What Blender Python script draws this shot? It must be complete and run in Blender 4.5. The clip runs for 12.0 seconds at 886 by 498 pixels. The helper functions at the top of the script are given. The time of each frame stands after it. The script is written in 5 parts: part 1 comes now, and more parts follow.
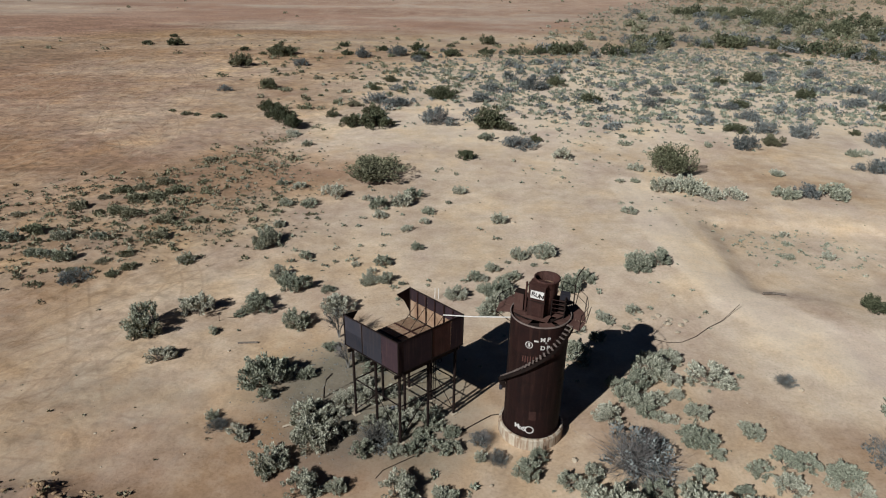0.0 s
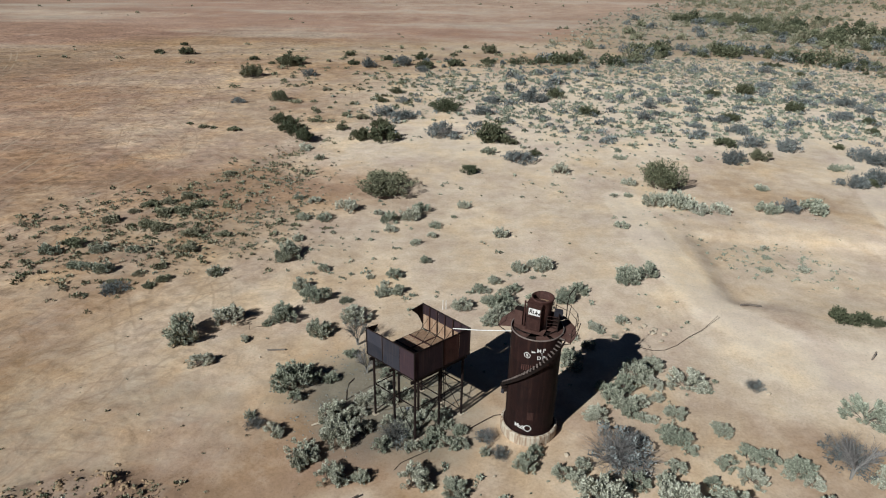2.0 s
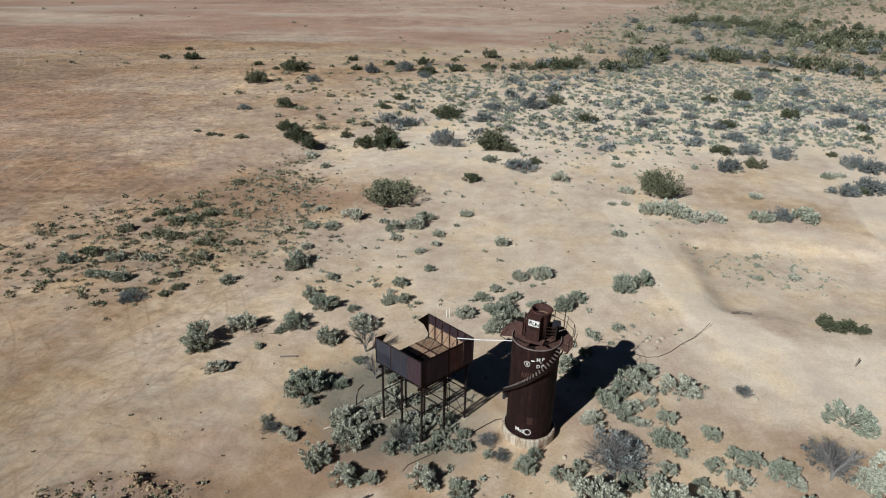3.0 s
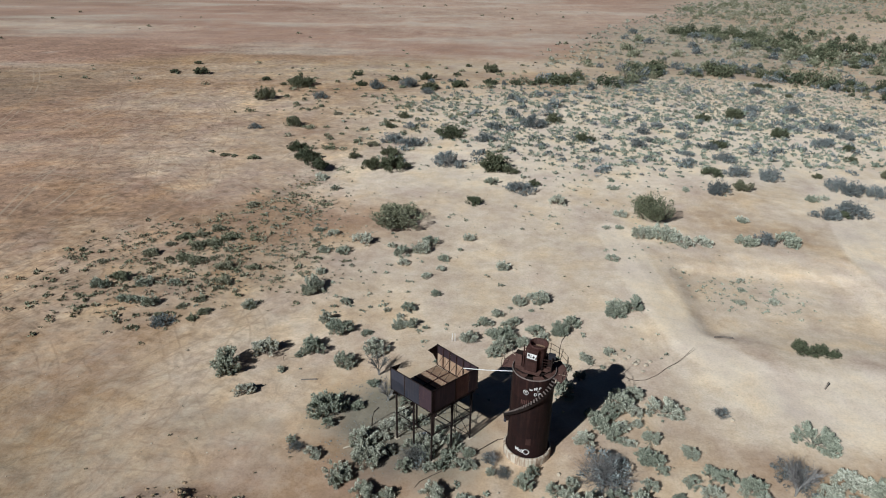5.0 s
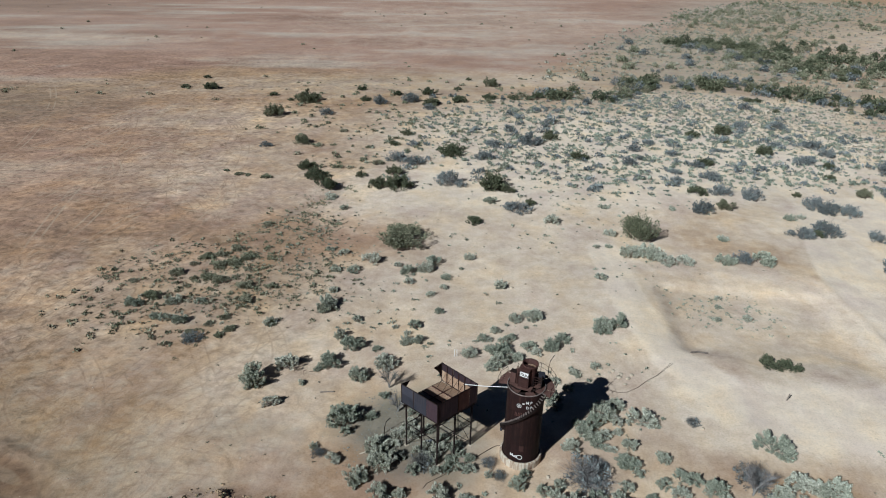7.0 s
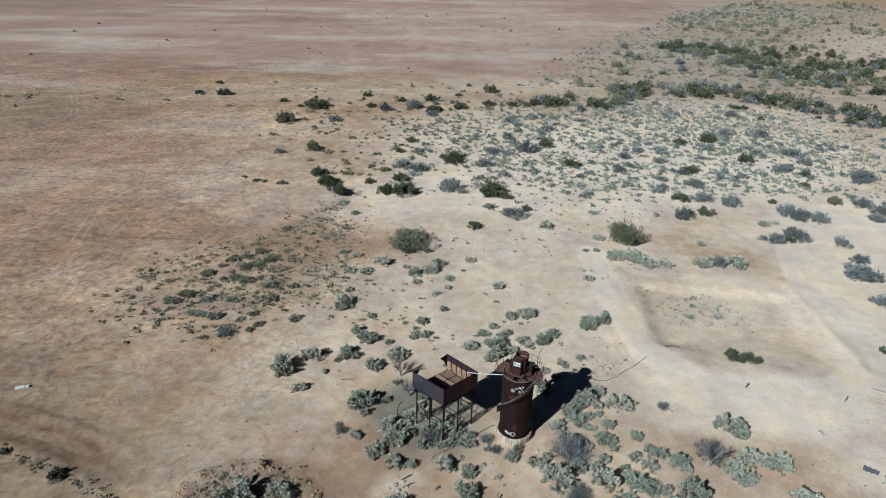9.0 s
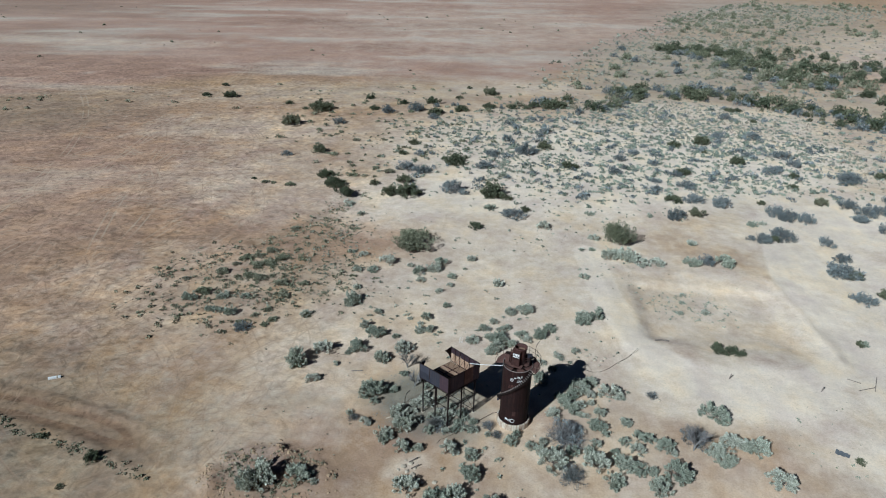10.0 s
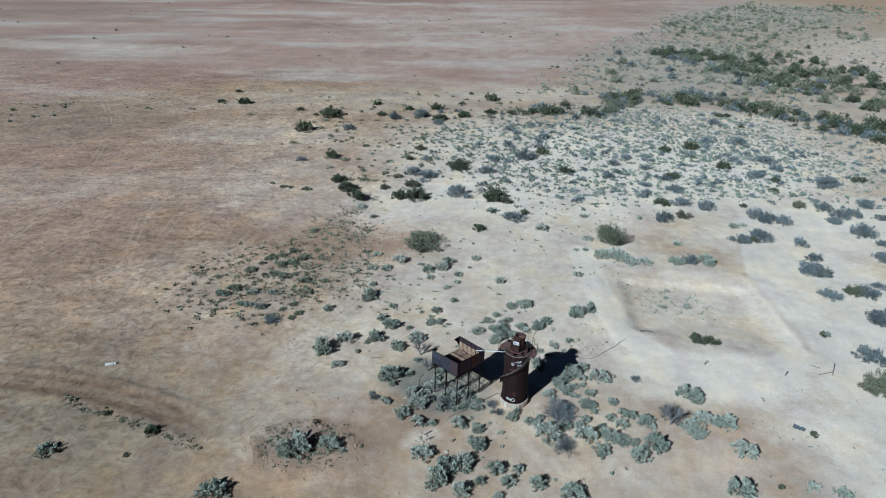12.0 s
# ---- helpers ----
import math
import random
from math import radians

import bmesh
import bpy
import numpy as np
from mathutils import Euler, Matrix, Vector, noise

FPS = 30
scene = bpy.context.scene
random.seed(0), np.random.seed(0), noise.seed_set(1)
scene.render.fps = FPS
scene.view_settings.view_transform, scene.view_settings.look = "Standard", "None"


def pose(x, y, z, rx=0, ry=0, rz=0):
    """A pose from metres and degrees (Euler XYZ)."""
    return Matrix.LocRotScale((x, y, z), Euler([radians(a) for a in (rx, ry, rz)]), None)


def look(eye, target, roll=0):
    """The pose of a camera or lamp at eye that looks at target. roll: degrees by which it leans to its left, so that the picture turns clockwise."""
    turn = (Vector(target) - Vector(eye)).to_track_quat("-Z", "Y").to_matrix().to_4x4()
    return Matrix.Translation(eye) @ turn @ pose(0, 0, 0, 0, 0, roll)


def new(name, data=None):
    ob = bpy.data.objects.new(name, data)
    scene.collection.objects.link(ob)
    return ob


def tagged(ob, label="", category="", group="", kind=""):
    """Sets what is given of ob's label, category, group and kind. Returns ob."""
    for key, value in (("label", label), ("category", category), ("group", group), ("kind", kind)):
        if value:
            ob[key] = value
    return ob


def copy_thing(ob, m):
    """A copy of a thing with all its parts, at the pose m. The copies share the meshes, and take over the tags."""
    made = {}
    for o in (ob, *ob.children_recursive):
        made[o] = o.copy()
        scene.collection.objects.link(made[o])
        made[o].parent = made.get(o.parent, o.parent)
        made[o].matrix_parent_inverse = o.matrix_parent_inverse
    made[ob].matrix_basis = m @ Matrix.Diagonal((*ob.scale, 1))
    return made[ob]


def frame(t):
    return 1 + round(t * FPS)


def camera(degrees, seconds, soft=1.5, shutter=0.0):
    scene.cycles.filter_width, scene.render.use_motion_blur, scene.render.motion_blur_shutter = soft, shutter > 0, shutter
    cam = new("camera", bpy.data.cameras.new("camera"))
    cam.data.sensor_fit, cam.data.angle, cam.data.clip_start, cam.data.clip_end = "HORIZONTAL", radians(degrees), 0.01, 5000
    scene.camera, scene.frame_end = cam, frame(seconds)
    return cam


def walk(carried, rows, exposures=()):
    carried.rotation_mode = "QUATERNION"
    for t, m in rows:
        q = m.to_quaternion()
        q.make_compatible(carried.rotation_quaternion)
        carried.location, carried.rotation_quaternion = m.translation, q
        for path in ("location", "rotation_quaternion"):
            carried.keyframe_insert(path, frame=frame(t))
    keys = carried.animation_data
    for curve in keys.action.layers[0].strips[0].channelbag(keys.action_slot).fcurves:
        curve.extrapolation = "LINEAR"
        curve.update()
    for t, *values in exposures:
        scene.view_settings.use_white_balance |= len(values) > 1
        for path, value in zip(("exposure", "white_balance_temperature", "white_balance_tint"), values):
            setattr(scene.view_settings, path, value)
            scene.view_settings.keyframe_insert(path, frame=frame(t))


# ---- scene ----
cam = camera(69.4, 12.0, soft=1.1)

PATH = [
    (0, (-3.626, -30.05, 25.936), (-3.73, -28.248, 25.074), 1.0),
    (0.5, (-3.697, -31.061, 26.806), (-3.801, -29.26, 25.942), 1.1),
    (1, (-3.808, -32.159, 27.754), (-3.913, -30.359, 26.889), 1.1),
    (1.5, (-3.896, -33.243, 28.716), (-4.001, -31.444, 27.849), 1.1),
    (2, (-3.993, -34.278, 29.665), (-4.099, -32.479, 28.797), 1.1),
    (2.5, (-4.133, -35.225, 30.668), (-4.238, -33.427, 29.797), 1.1),
    (3, (-4.216, -36.128, 31.746), (-4.323, -34.331, 30.874), 1.1),
    (5, (-4.682, -39.573, 36.839), (-4.789, -37.778, 35.965), 1.2),
    (5.5, (-4.803, -40.502, 38.192), (-4.909, -38.707, 37.315), 1.2),
    (6, (-4.802, -41.749, 39.741), (-4.909, -39.954, 38.865), 1.2),
    (6.5, (-4.823, -43.02, 41.079), (-4.929, -41.226, 40.201), 1.2),
    (7, (-4.812, -44.809, 42.565), (-4.918, -43.014, 41.687), 1.2),
    (9, (-5.011, -53.168, 48.254), (-5.114, -51.382, 47.361), 1.4),
    (9.5, (-5.223, -55.319, 49.452), (-5.323, -53.534, 48.556), 1.5),
    (10, (-5.373, -57.845, 50.842), (-5.473, -56.061, 49.943), 1.5),
    (10.5, (-5.523, -60.106, 52.096), (-5.622, -58.324, 51.194), 1.5),
    (11, (-5.838, -62.636, 53.571), (-5.935, -60.855, 52.665), 1.6),
    (11.5, (-5.972, -64.781, 54.819), (-6.07, -63.001, 53.912), 1.5),
    (12, (-6.075, -67.275, 56.222), (-6.175, -65.496, 55.315), 1.4),
]
# the clip's camera brightens at first and then turns cooler
EXPOSURES = [(0, 0.07, 5830, 4.0), (0.5, 0.25, 5770, 3.0), (1, 0.27, 5740, 2.0), (2.5, 0.25, 5640, 1.0), (5.5, 0.25, 5380, 1.0), (7, 0.26, 5260, 0.0), (9.5, 0.29, 5060, -2.0), (12, 0.3, 4600, -5.0)]
walk(cam, [(t, look(eye, target, roll)) for t, eye, target, roll in PATH], EXPOSURES)

# ---- light ----
SUN_EL, SUN_AZ = radians(34.5), math.atan2(-0.63, -0.777)
world = bpy.data.worlds.new("world")
scene.world = world
world.use_nodes = True
wn, wl = world.node_tree.nodes, world.node_tree.links
sky = wn.new("ShaderNodeTexSky")
sky.sky_type, sky.sun_disc = "NISHITA", False
sky.sun_elevation, sky.sun_rotation = SUN_EL, SUN_AZ
sky.altitude, sky.air_density, sky.dust_density, sky.ozone_density = 300, 0.13, 0.0, 1.0
wl.new(sky.outputs[0], wn["Background"].inputs[0])
wn["Background"].inputs[1].default_value = 0.05
sun_lamp = bpy.data.lights.new("sun", "SUN")
sun_lamp.energy, sun_lamp.angle, sun_lamp.color = 5.0, radians(0.5), (1.0, 0.955, 0.89)
sun_dir = Vector((math.sin(SUN_AZ) * math.cos(SUN_EL), math.cos(SUN_AZ) * math.cos(SUN_EL), math.sin(SUN_EL)))
new("sun", sun_lamp).matrix_world = look(sun_dir * 60, (0, 0, 0))


# ---- materials ----
def material(name, rough=0.9, metal=0.0):
    m = bpy.data.materials.new(name)
    m.use_nodes = True
    b = m.node_tree.nodes["Principled BSDF"]
    b.inputs["Roughness"].default_value, b.inputs["Metallic"].default_value = rough, metal
    b.inputs["Specular IOR Level"].default_value = 0.15
    return m, m.node_tree.nodes, m.node_tree.links, b


def node(nodes, kind, **values):
    n = nodes.new(kind)
    for key, v in values.items():
        n.inputs[key].default_value = v
    return n


def noise_tex(nodes, links, vec, scale, detail=6.0, rough=0.6):
    n = node(nodes, "ShaderNodeTexNoise", Scale=scale, Detail=detail, Roughness=rough)
    links.new(vec, n.inputs["Vector"])
    return n.outputs["Fac"]


def ramp(nodes, links, fac, *stops):
    r = nodes.new("ShaderNodeValToRGB")
    while len(r.color_ramp.elements) < len(stops):
        r.color_ramp.elements.new(0.5)
    for e, (p, c) in zip(r.color_ramp.elements, stops):
        e.position = p
        e.color = (c, c, c, 1) if isinstance(c, (int, float)) else (*c, 1)
    links.new(fac, r.inputs[0])
    return r.outputs["Color"]


def mix(nodes, links, fac, a, b, mode="MIX"):
    m = nodes.new("ShaderNodeMix")
    m.data_type, m.blend_type = "RGBA", mode
    for sock, v in ((m.inputs[0], fac), (m.inputs[6], a), (m.inputs[7], b)):
        if isinstance(v, (int, float)):
            sock.default_value = v
        elif isinstance(v, tuple):
            sock.default_value = (*v, 1)
        else:
            links.new(v, sock)
    return m.outputs[2]


def arith(nodes, links, op, a, b=0.0, c=0.0):
    m = nodes.new("ShaderNodeMath")
    m.operation = op
    for sock, v in zip(m.inputs, (a, b, c)):
        if isinstance(v, (int, float)):
            sock.default_value = v
        else:
            links.new(v, sock)
    return m.outputs[0]


def bump(nodes, links, bsdf, height, strength, distance):
    n = node(nodes, "ShaderNodeBump", Strength=strength, Distance=distance)
    links.new(height, n.inputs["Height"])
    links.new(n.outputs[0], bsdf.inputs["Normal"])


def scaled(nodes, links, vec, x, y, z=1.0, turn=0.0):
    """Turns the coordinates, then stretches them."""
    for values in (((1, 1, 1), turn), ((x, y, z), 0)):
        n = nodes.new("ShaderNodeMapping")
        n.inputs["Scale"].default_value = values[0]
        n.inputs["Rotation"].default_value = (0, 0, radians(values[1]))
        links.new(vec, n.inputs["Vector"])
        vec = n.outputs[0]
    return vec


def rust(name, dark, mid, light, patch=0.5, streak=0.4, lo=0.5, hi=0.68):
    """Old steel: dark paint worn to rust, with runs down the plate."""
    m, n, l, b = material(name, 0.75)
    co = n.new("ShaderNodeTexCoord").outputs["Object"]
    info = n.new("ShaderNodeObjectInfo").outputs["Random"]
    big = noise_tex(n, l, co, 1.1)
    fine = noise_tex(n, l, co, 14, 8, 0.7)
    runs = noise_tex(n, l, scaled(n, l, co, 5, 5, 0.35), 1.0, 5)
    col = ramp(n, l, big, (0.3, dark), (0.55, mid), (0.8, dark))
    col = mix(n, l, ramp(n, l, fine, (0.5, 0.0), (0.72, patch)), col, light)
    col = mix(n, l, ramp(n, l, runs, (lo, 0.0), (hi, streak)), col, light)
    hsv = n.new("ShaderNodeHueSaturation")
    l.new(arith(n, l, "MULTIPLY_ADD", info, 0.5, 0.75), hsv.inputs["Value"])
    l.new(col, hsv.inputs["Color"])
    l.new(hsv.outputs[0], b.inputs["Base Color"])
    l.new(ramp(n, l, fine, (0.3, 0.6), (0.7, 0.92)), b.inputs["Roughness"])
    bump(n, l, b, fine, 0.35, 0.02)
    return m


def plain(name, a, c, scale=6.0, rough=0.9, bumpy=0.3):
    """A surface of two close colours with grain and larger stains."""
    m, n, l, b = material(name, rough)
    co = n.new("ShaderNodeTexCoord").outputs["Object"]
    fine, big = noise_tex(n, l, co, scale, 8, 0.7), noise_tex(n, l, co, scale * 0.12)
    col = ramp(n, l, fine, (0.35, a), (0.7, c))
    col = mix(n, l, ramp(n, l, big, (0.45, 0.0), (0.7, 0.5)), col, tuple(v * 0.6 for v in a))
    l.new(col, b.inputs["Base Color"])
    bump(n, l, b, fine, bumpy, 0.03)
    return m


def leafy(name, dark, mid, light, rough=0.75):
    """Leaves or twigs: each one its own shade, each plant a little apart."""
    m, n, l, b = material(name, rough)
    isle = n.new("ShaderNodeNewGeometry").outputs["Random Per Island"]
    info = n.new("ShaderNodeObjectInfo").outputs["Random"]
    col = ramp(n, l, isle, (0.0, dark), (0.45, mid), (1.0, light))
    hsv = n.new("ShaderNodeHueSaturation")
    tone = n.new("ShaderNodeAttribute")
    tone.attribute_name = "tone"
    own = arith(n, l, "ADD", info, tone.outputs["Fac"])
    l.new(arith(n, l, "MULTIPLY_ADD", own, 0.5, 0.75), hsv.inputs["Value"])
    l.new(arith(n, l, "MULTIPLY_ADD", own, -0.05, 0.525), hsv.inputs["Hue"])
    l.new(col, hsv.inputs["Color"])
    l.new(hsv.outputs[0], b.inputs["Base Color"])
    return m


SHELL_STEEL = rust("shell_steel", (0.0072, 0.0034, 0.0032), (0.0135, 0.0050, 0.0042), (0.034, 0.015, 0.011), 0.4, 0.6)
DECK_STEEL = rust("deck_steel", (0.022, 0.010, 0.0085), (0.045, 0.019, 0.015), (0.11, 0.060, 0.048), 0.5, 0.3)
TANK_STEEL = rust("tank_steel", (0.021, 0.0225, 0.031), (0.031, 0.029, 0.036), (0.062, 0.046, 0.046), 0.4, 0.6)
TANK_PURPLE = rust("tank_purple_steel", (0.021, 0.0145, 0.019), (0.034, 0.020, 0.024), (0.075, 0.042, 0.038), 0.5, 0.6)
# tread steel is paler: lit tread tops and the rim's highlight are in it
TREAD_STEEL = rust("tread_steel", (0.09, 0.066, 0.055), (0.15, 0.115, 0.10), (0.27, 0.22, 0.20), 0.5, 0.2)
WALK_STEEL = rust("walkway_steel", (0.055, 0.026, 0.021), (0.095, 0.048, 0.038), (0.17, 0.105, 0.085), 0.6, 0.3)
TANK_RUST = rust("tank_rust", (0.15, 0.085, 0.052), (0.25, 0.155, 0.098), (0.40, 0.30, 0.215), 0.6, 0.5)
DARK_STEEL = rust("dark_steel", (0.008, 0.0055, 0.005), (0.014, 0.008, 0.0065), (0.03, 0.016, 0.012), 0.4, 0.2)
CONCRETE = rust("stained_concrete", (0.40, 0.32, 0.235), (0.54, 0.46, 0.36), (0.20, 0.10, 0.05), 0.25, 0.75, 0.46, 0.60)
PALE_PAINT = plain("pale_paint", (0.62, 0.58, 0.54), (0.78, 0.75, 0.70), 12)
GRAFFITI = plain("white_spray_paint", (0.50, 0.46, 0.43), (0.70, 0.67, 0.63), 9)
FAINT_PAINT = plain("faint_red_spray_paint", (0.10, 0.045, 0.035), (0.14, 0.06, 0.05), 9)
STONE = plain("rubble_stone", (0.36, 0.28, 0.20), (0.52, 0.44, 0.34), 3)
TIMBER = plain("weathered_timber", (0.10, 0.08, 0.065), (0.22, 0.18, 0.15), 8)
BARK = plain("bark", (0.07, 0.055, 0.045), (0.15, 0.12, 0.10), 8)
SALT_LEAF = leafy("saltbush_leaf", (0.135, 0.134, 0.098), (0.31, 0.305, 0.228), (0.52, 0.508, 0.402))
HEATH_LEAF = leafy("heath_leaf", (0.125, 0.119, 0.074), (0.196, 0.184, 0.118), (0.285, 0.265, 0.18))
GALVANISED = plain("galvanised_sheet", (0.11, 0.11, 0.115), (0.17, 0.17, 0.175), 4)
SCRUB_LEAF = leafy("scrub_leaf", (0.16, 0.168, 0.122), (0.235, 0.243, 0.182), (0.33, 0.335, 0.26))
RISE_LEAF = leafy("rise_scrub_leaf", (0.155, 0.146, 0.102), (0.215, 0.203, 0.147), (0.285, 0.27, 0.206))
BLUE_LEAF = leafy("bluebush_leaf", (0.072, 0.079, 0.076), (0.14, 0.148, 0.142), (0.245, 0.25, 0.238))
GREEN_LEAF = leafy("green_leaf", (0.046, 0.047, 0.026), (0.09, 0.092, 0.051), (0.158, 0.155, 0.094))
OLIVE_LEAF = leafy("olive_leaf", (0.082, 0.079, 0.047), (0.15, 0.143, 0.086), (0.245, 0.232, 0.15))
TWIG = leafy("dead_twig", (0.075, 0.068, 0.062), (0.14, 0.13, 0.12), (0.24, 0.22, 0.20), 0.9)
DRY_GRASS = leafy("dry_tuft", (0.15, 0.135, 0.09), (0.24, 0.215, 0.15), (0.36, 0.33, 0.24))


def soil_material():
    m, n, l, b = material("desert_soil", 0.97)
    b.inputs["Specular IOR Level"].default_value = 0.1
    co = n.new("ShaderNodeTexCoord").outputs["Object"]
    at = n.new("ShaderNodeAttribute")
    at.attribute_name = "soil"
    sep = n.new("ShaderNodeSeparateColor")
    l.new(at.outputs["Color"], sep.inputs[0])
    at2 = n.new("ShaderNodeAttribute")
    at2.attribute_name = "marks"
    sep2 = n.new("ShaderNodeSeparateColor")
    l.new(at2.outputs["Color"], sep2.inputs[0])
    wide = noise_tex(n, l, co, 0.05, 6, 0.6)
    mid = noise_tex(n, l, co, 0.5, 8, 0.65)
    fine = noise_tex(n, l, co, 5.0, 8, 0.7)

    def edge(mask, noise_amount, lo=0.3, hi=0.7):
        s = arith(n, l, "MULTIPLY_ADD", arith(n, l, "SUBTRACT", mid, 0.5), noise_amount, mask)
        s = arith(n, l, "MULTIPLY_ADD", arith(n, l, "SUBTRACT", fine, 0.5), noise_amount * 0.5, s)
        return ramp(n, l, s, (lo, 0.0), (hi, 1.0))

    tan = ramp(n, l, mid, (0.3, (0.300, 0.192, 0.113)), (0.5, (0.345, 0.224, 0.136)), (0.7, (0.39, 0.266, 0.170)))
    cream = ramp(n, l, mid, (0.3, (0.615, 0.480, 0.362)), (0.7, (0.685, 0.556, 0.432)))
    broad = noise_tex(n, l, scaled(n, l, co, 0.0055, 0.017, 1, -6), 1.0, 8, 0.62)
    red = ramp(n, l, broad, (0.34, (0.265, 0.160, 0.114)), (0.50, (0.345, 0.215, 0.155)), (0.66, (0.42, 0.285, 0.215)))
    grey = ramp(n, l, mid, (0.3, (0.140, 0.122, 0.090)), (0.7, (0.23, 0.200, 0.150)))
    col = mix(n, l, edge(sep.outputs[1], 0.5, 0.1, 0.9), tan, red)
    patchy = noise_tex(n, l, co, 0.11, 10, 0.74)
    blotch = arith(n, l, "MULTIPLY_ADD", arith(n, l, "SUBTRACT", patchy, 0.5), 0.8, sep.outputs[0])
    col = mix(n, l, edge(blotch, 0.35, 0.16, 0.84), col, cream)
    # pale salt streaks drawn out across the plain
    streak = noise_tex(n, l, scaled(n, l, co, 0.010, 0.034, 1, -7), 1.0, 9, 0.62)
    far = arith(n, l, "MULTIPLY", ramp(n, l, streak, (0.51, 0.0), (0.66, 0.75)), sep2.outputs[1])
    col = mix(n, l, far, col, (0.47, 0.38, 0.30))
    col = mix(n, l, arith(n, l, "MULTIPLY", edge(sep.outputs[2], 0.7, 0.15, 0.85), 0.9), col, grey)
    # wheel ruts, and the dark line along the east bank's slope
    wander = arith(n, l, "MULTIPLY_ADD", arith(n, l, "SUBTRACT", mid, 0.5), 0.03, at2.outputs["Alpha"])
    lane = ramp(n, l, wander, (0.0, 0.55), (0.055, 0.5), (0.075, 1.0), (0.14, 0.95), (0.18, 0.55), (0.26, 0.4), (0.34, 0.0))
    dark_lines = arith(n, l, "MULTIPLY", arith(n, l, "MAXIMUM", lane, sep2.outputs[0]), ramp(n, l, mid, (0.3, 0.6), (0.6, 1.0)))
    col = mix(n, l, arith(n, l, "MULTIPLY", dark_lines, 0.85), col, (0.155, 0.088, 0.052))
    # mottling and grit
    col = mix(n, l, 1.0, col, ramp(n, l, fine, (0.30, 0.82), (0.5, 1.0), (0.72, 1.08)), "MULTIPLY")
    fleck = noise_tex(n, l, co, 1.7, 9, 0.78)
    col = mix(n, l, 1.0, col, ramp(n, l, fleck, (0.29, 0.60), (0.38, 0.97), (0.7, 1.05)), "MULTIPLY")
    col = mix(n, l, 1.0, col, ramp(n, l, wide, (0.3, 0.90), (0.7, 1.08)), "MULTIPLY")
    # ochre and mauve patches, crust and fine striations on the open plain
    hue = noise_tex(n, l, scaled(n, l, co, 0.13, 0.11, 1, 15), 1.0, 7, 0.62)
    tint = ramp(n, l, hue, (0.32, (0.86, 0.84, 0.90)), (0.5, (1.0, 1.0, 1.0)), (0.68, (1.12, 1.06, 0.93)))
    col = mix(n, l, arith(n, l, "MULTIPLY_ADD", sep2.outputs[1], -0.55, 0.9), col, tint, "MULTIPLY")
    crust = noise_tex(n, l, scaled(n, l, co, 0.55, 0.75, 1, 8), 1.0, 10, 0.72)
    crust = ramp(n, l, crust, (0.34, 0.66), (0.5, 1.0), (0.66, 1.16))
    clot = noise_tex(n, l, scaled(n, l, co, 0.10, 0.20, 1, -8), 1.0, 9, 0.66)
    crust = mix(n, l, 1.0, crust, ramp(n, l, clot, (0.34, (0.78, 0.73, 0.70)), (0.5, (1.0, 0.98, 0.95)), (0.64, (1.20, 1.15, 1.06))), "MULTIPLY")
    scrape = node(n, "ShaderNodeTexNoise", Scale=0.42, Detail=5.0, Roughness=0.6, Distortion=2.2)
    l.new(co, scrape.inputs["Vector"])
    crust = mix(n, l, 1.0, crust, ramp(n, l, scrape.outputs["Fac"], (0.36, 0.64), (0.47, 0.98), (0.54, 1.0), (0.66, 1.24)), "MULTIPLY")
    col = mix(n, l, arith(n, l, "MULTIPLY_ADD", sep2.outputs[2], 0.85, 0.12), col, mix(n, l, 1.0, col, crust, "MULTIPLY"))
    # old wheel arcs
    geo = n.new("ShaderNodeSeparateXYZ")
    l.new(co, geo.inputs[0])

    def arcs(rings, gauge, width):
        """Pairs of wheel lines along circles of (x, y, radius)."""
        total = None
        for cx, cy, r in rings:
            dx, dy = arith(n, l, "SUBTRACT", geo.outputs[0], cx), arith(n, l, "SUBTRACT", geo.outputs[1], cy)
            d = arith(n, l, "SQRT", arith(n, l, "ADD", arith(n, l, "MULTIPLY", dx, dx), arith(n, l, "MULTIPLY", dy, dy)))
            d = arith(n, l, "ABSOLUTE", arith(n, l, "SUBTRACT", arith(n, l, "ABSOLUTE", arith(n, l, "SUBTRACT", d, r)), gauge))
            one = ramp(n, l, d, (width * 0.25, 1.0), (width, 0.0))
            total = one if total is None else arith(n, l, "MAXIMUM", total, one)
        return total

    tracks = ramp(n, l, sep2.outputs[2], (0.1, 0.0), (0.55, 0.42), (0.95, 0.66))
    worn = arith(n, l, "MULTIPLY", arcs(TRACK_ARCS, 0.8, 0.17), ramp(n, l, noise_tex(n, l, co, 0.3, 5, 0.7), (0.40, 0.0), (0.55, 0.85)))
    worn = arith(n, l, "MULTIPLY", worn, tracks)
    col = mix(n, l, worn, col, (0.24, 0.155, 0.10))
    dusty = arith(n, l, "MULTIPLY", arcs(PALE_ARCS, 0.7, 0.26), ramp(n, l, noise_tex(n, l, co, 0.09, 4, 0.6), (0.44, 0.0), (0.56, 1.0)))
    north = ramp(n, l, arith(n, l, "MULTIPLY_ADD", geo.outputs[1], 0.02, -0.1), (0.2, 0.0), (0.7, 0.6))
    col = mix(n, l, arith(n, l, "MULTIPLY", arith(n, l, "MULTIPLY", dusty, tracks), north), col, (0.44, 0.335, 0.235))
    l.new(col, b.inputs["Base Color"])
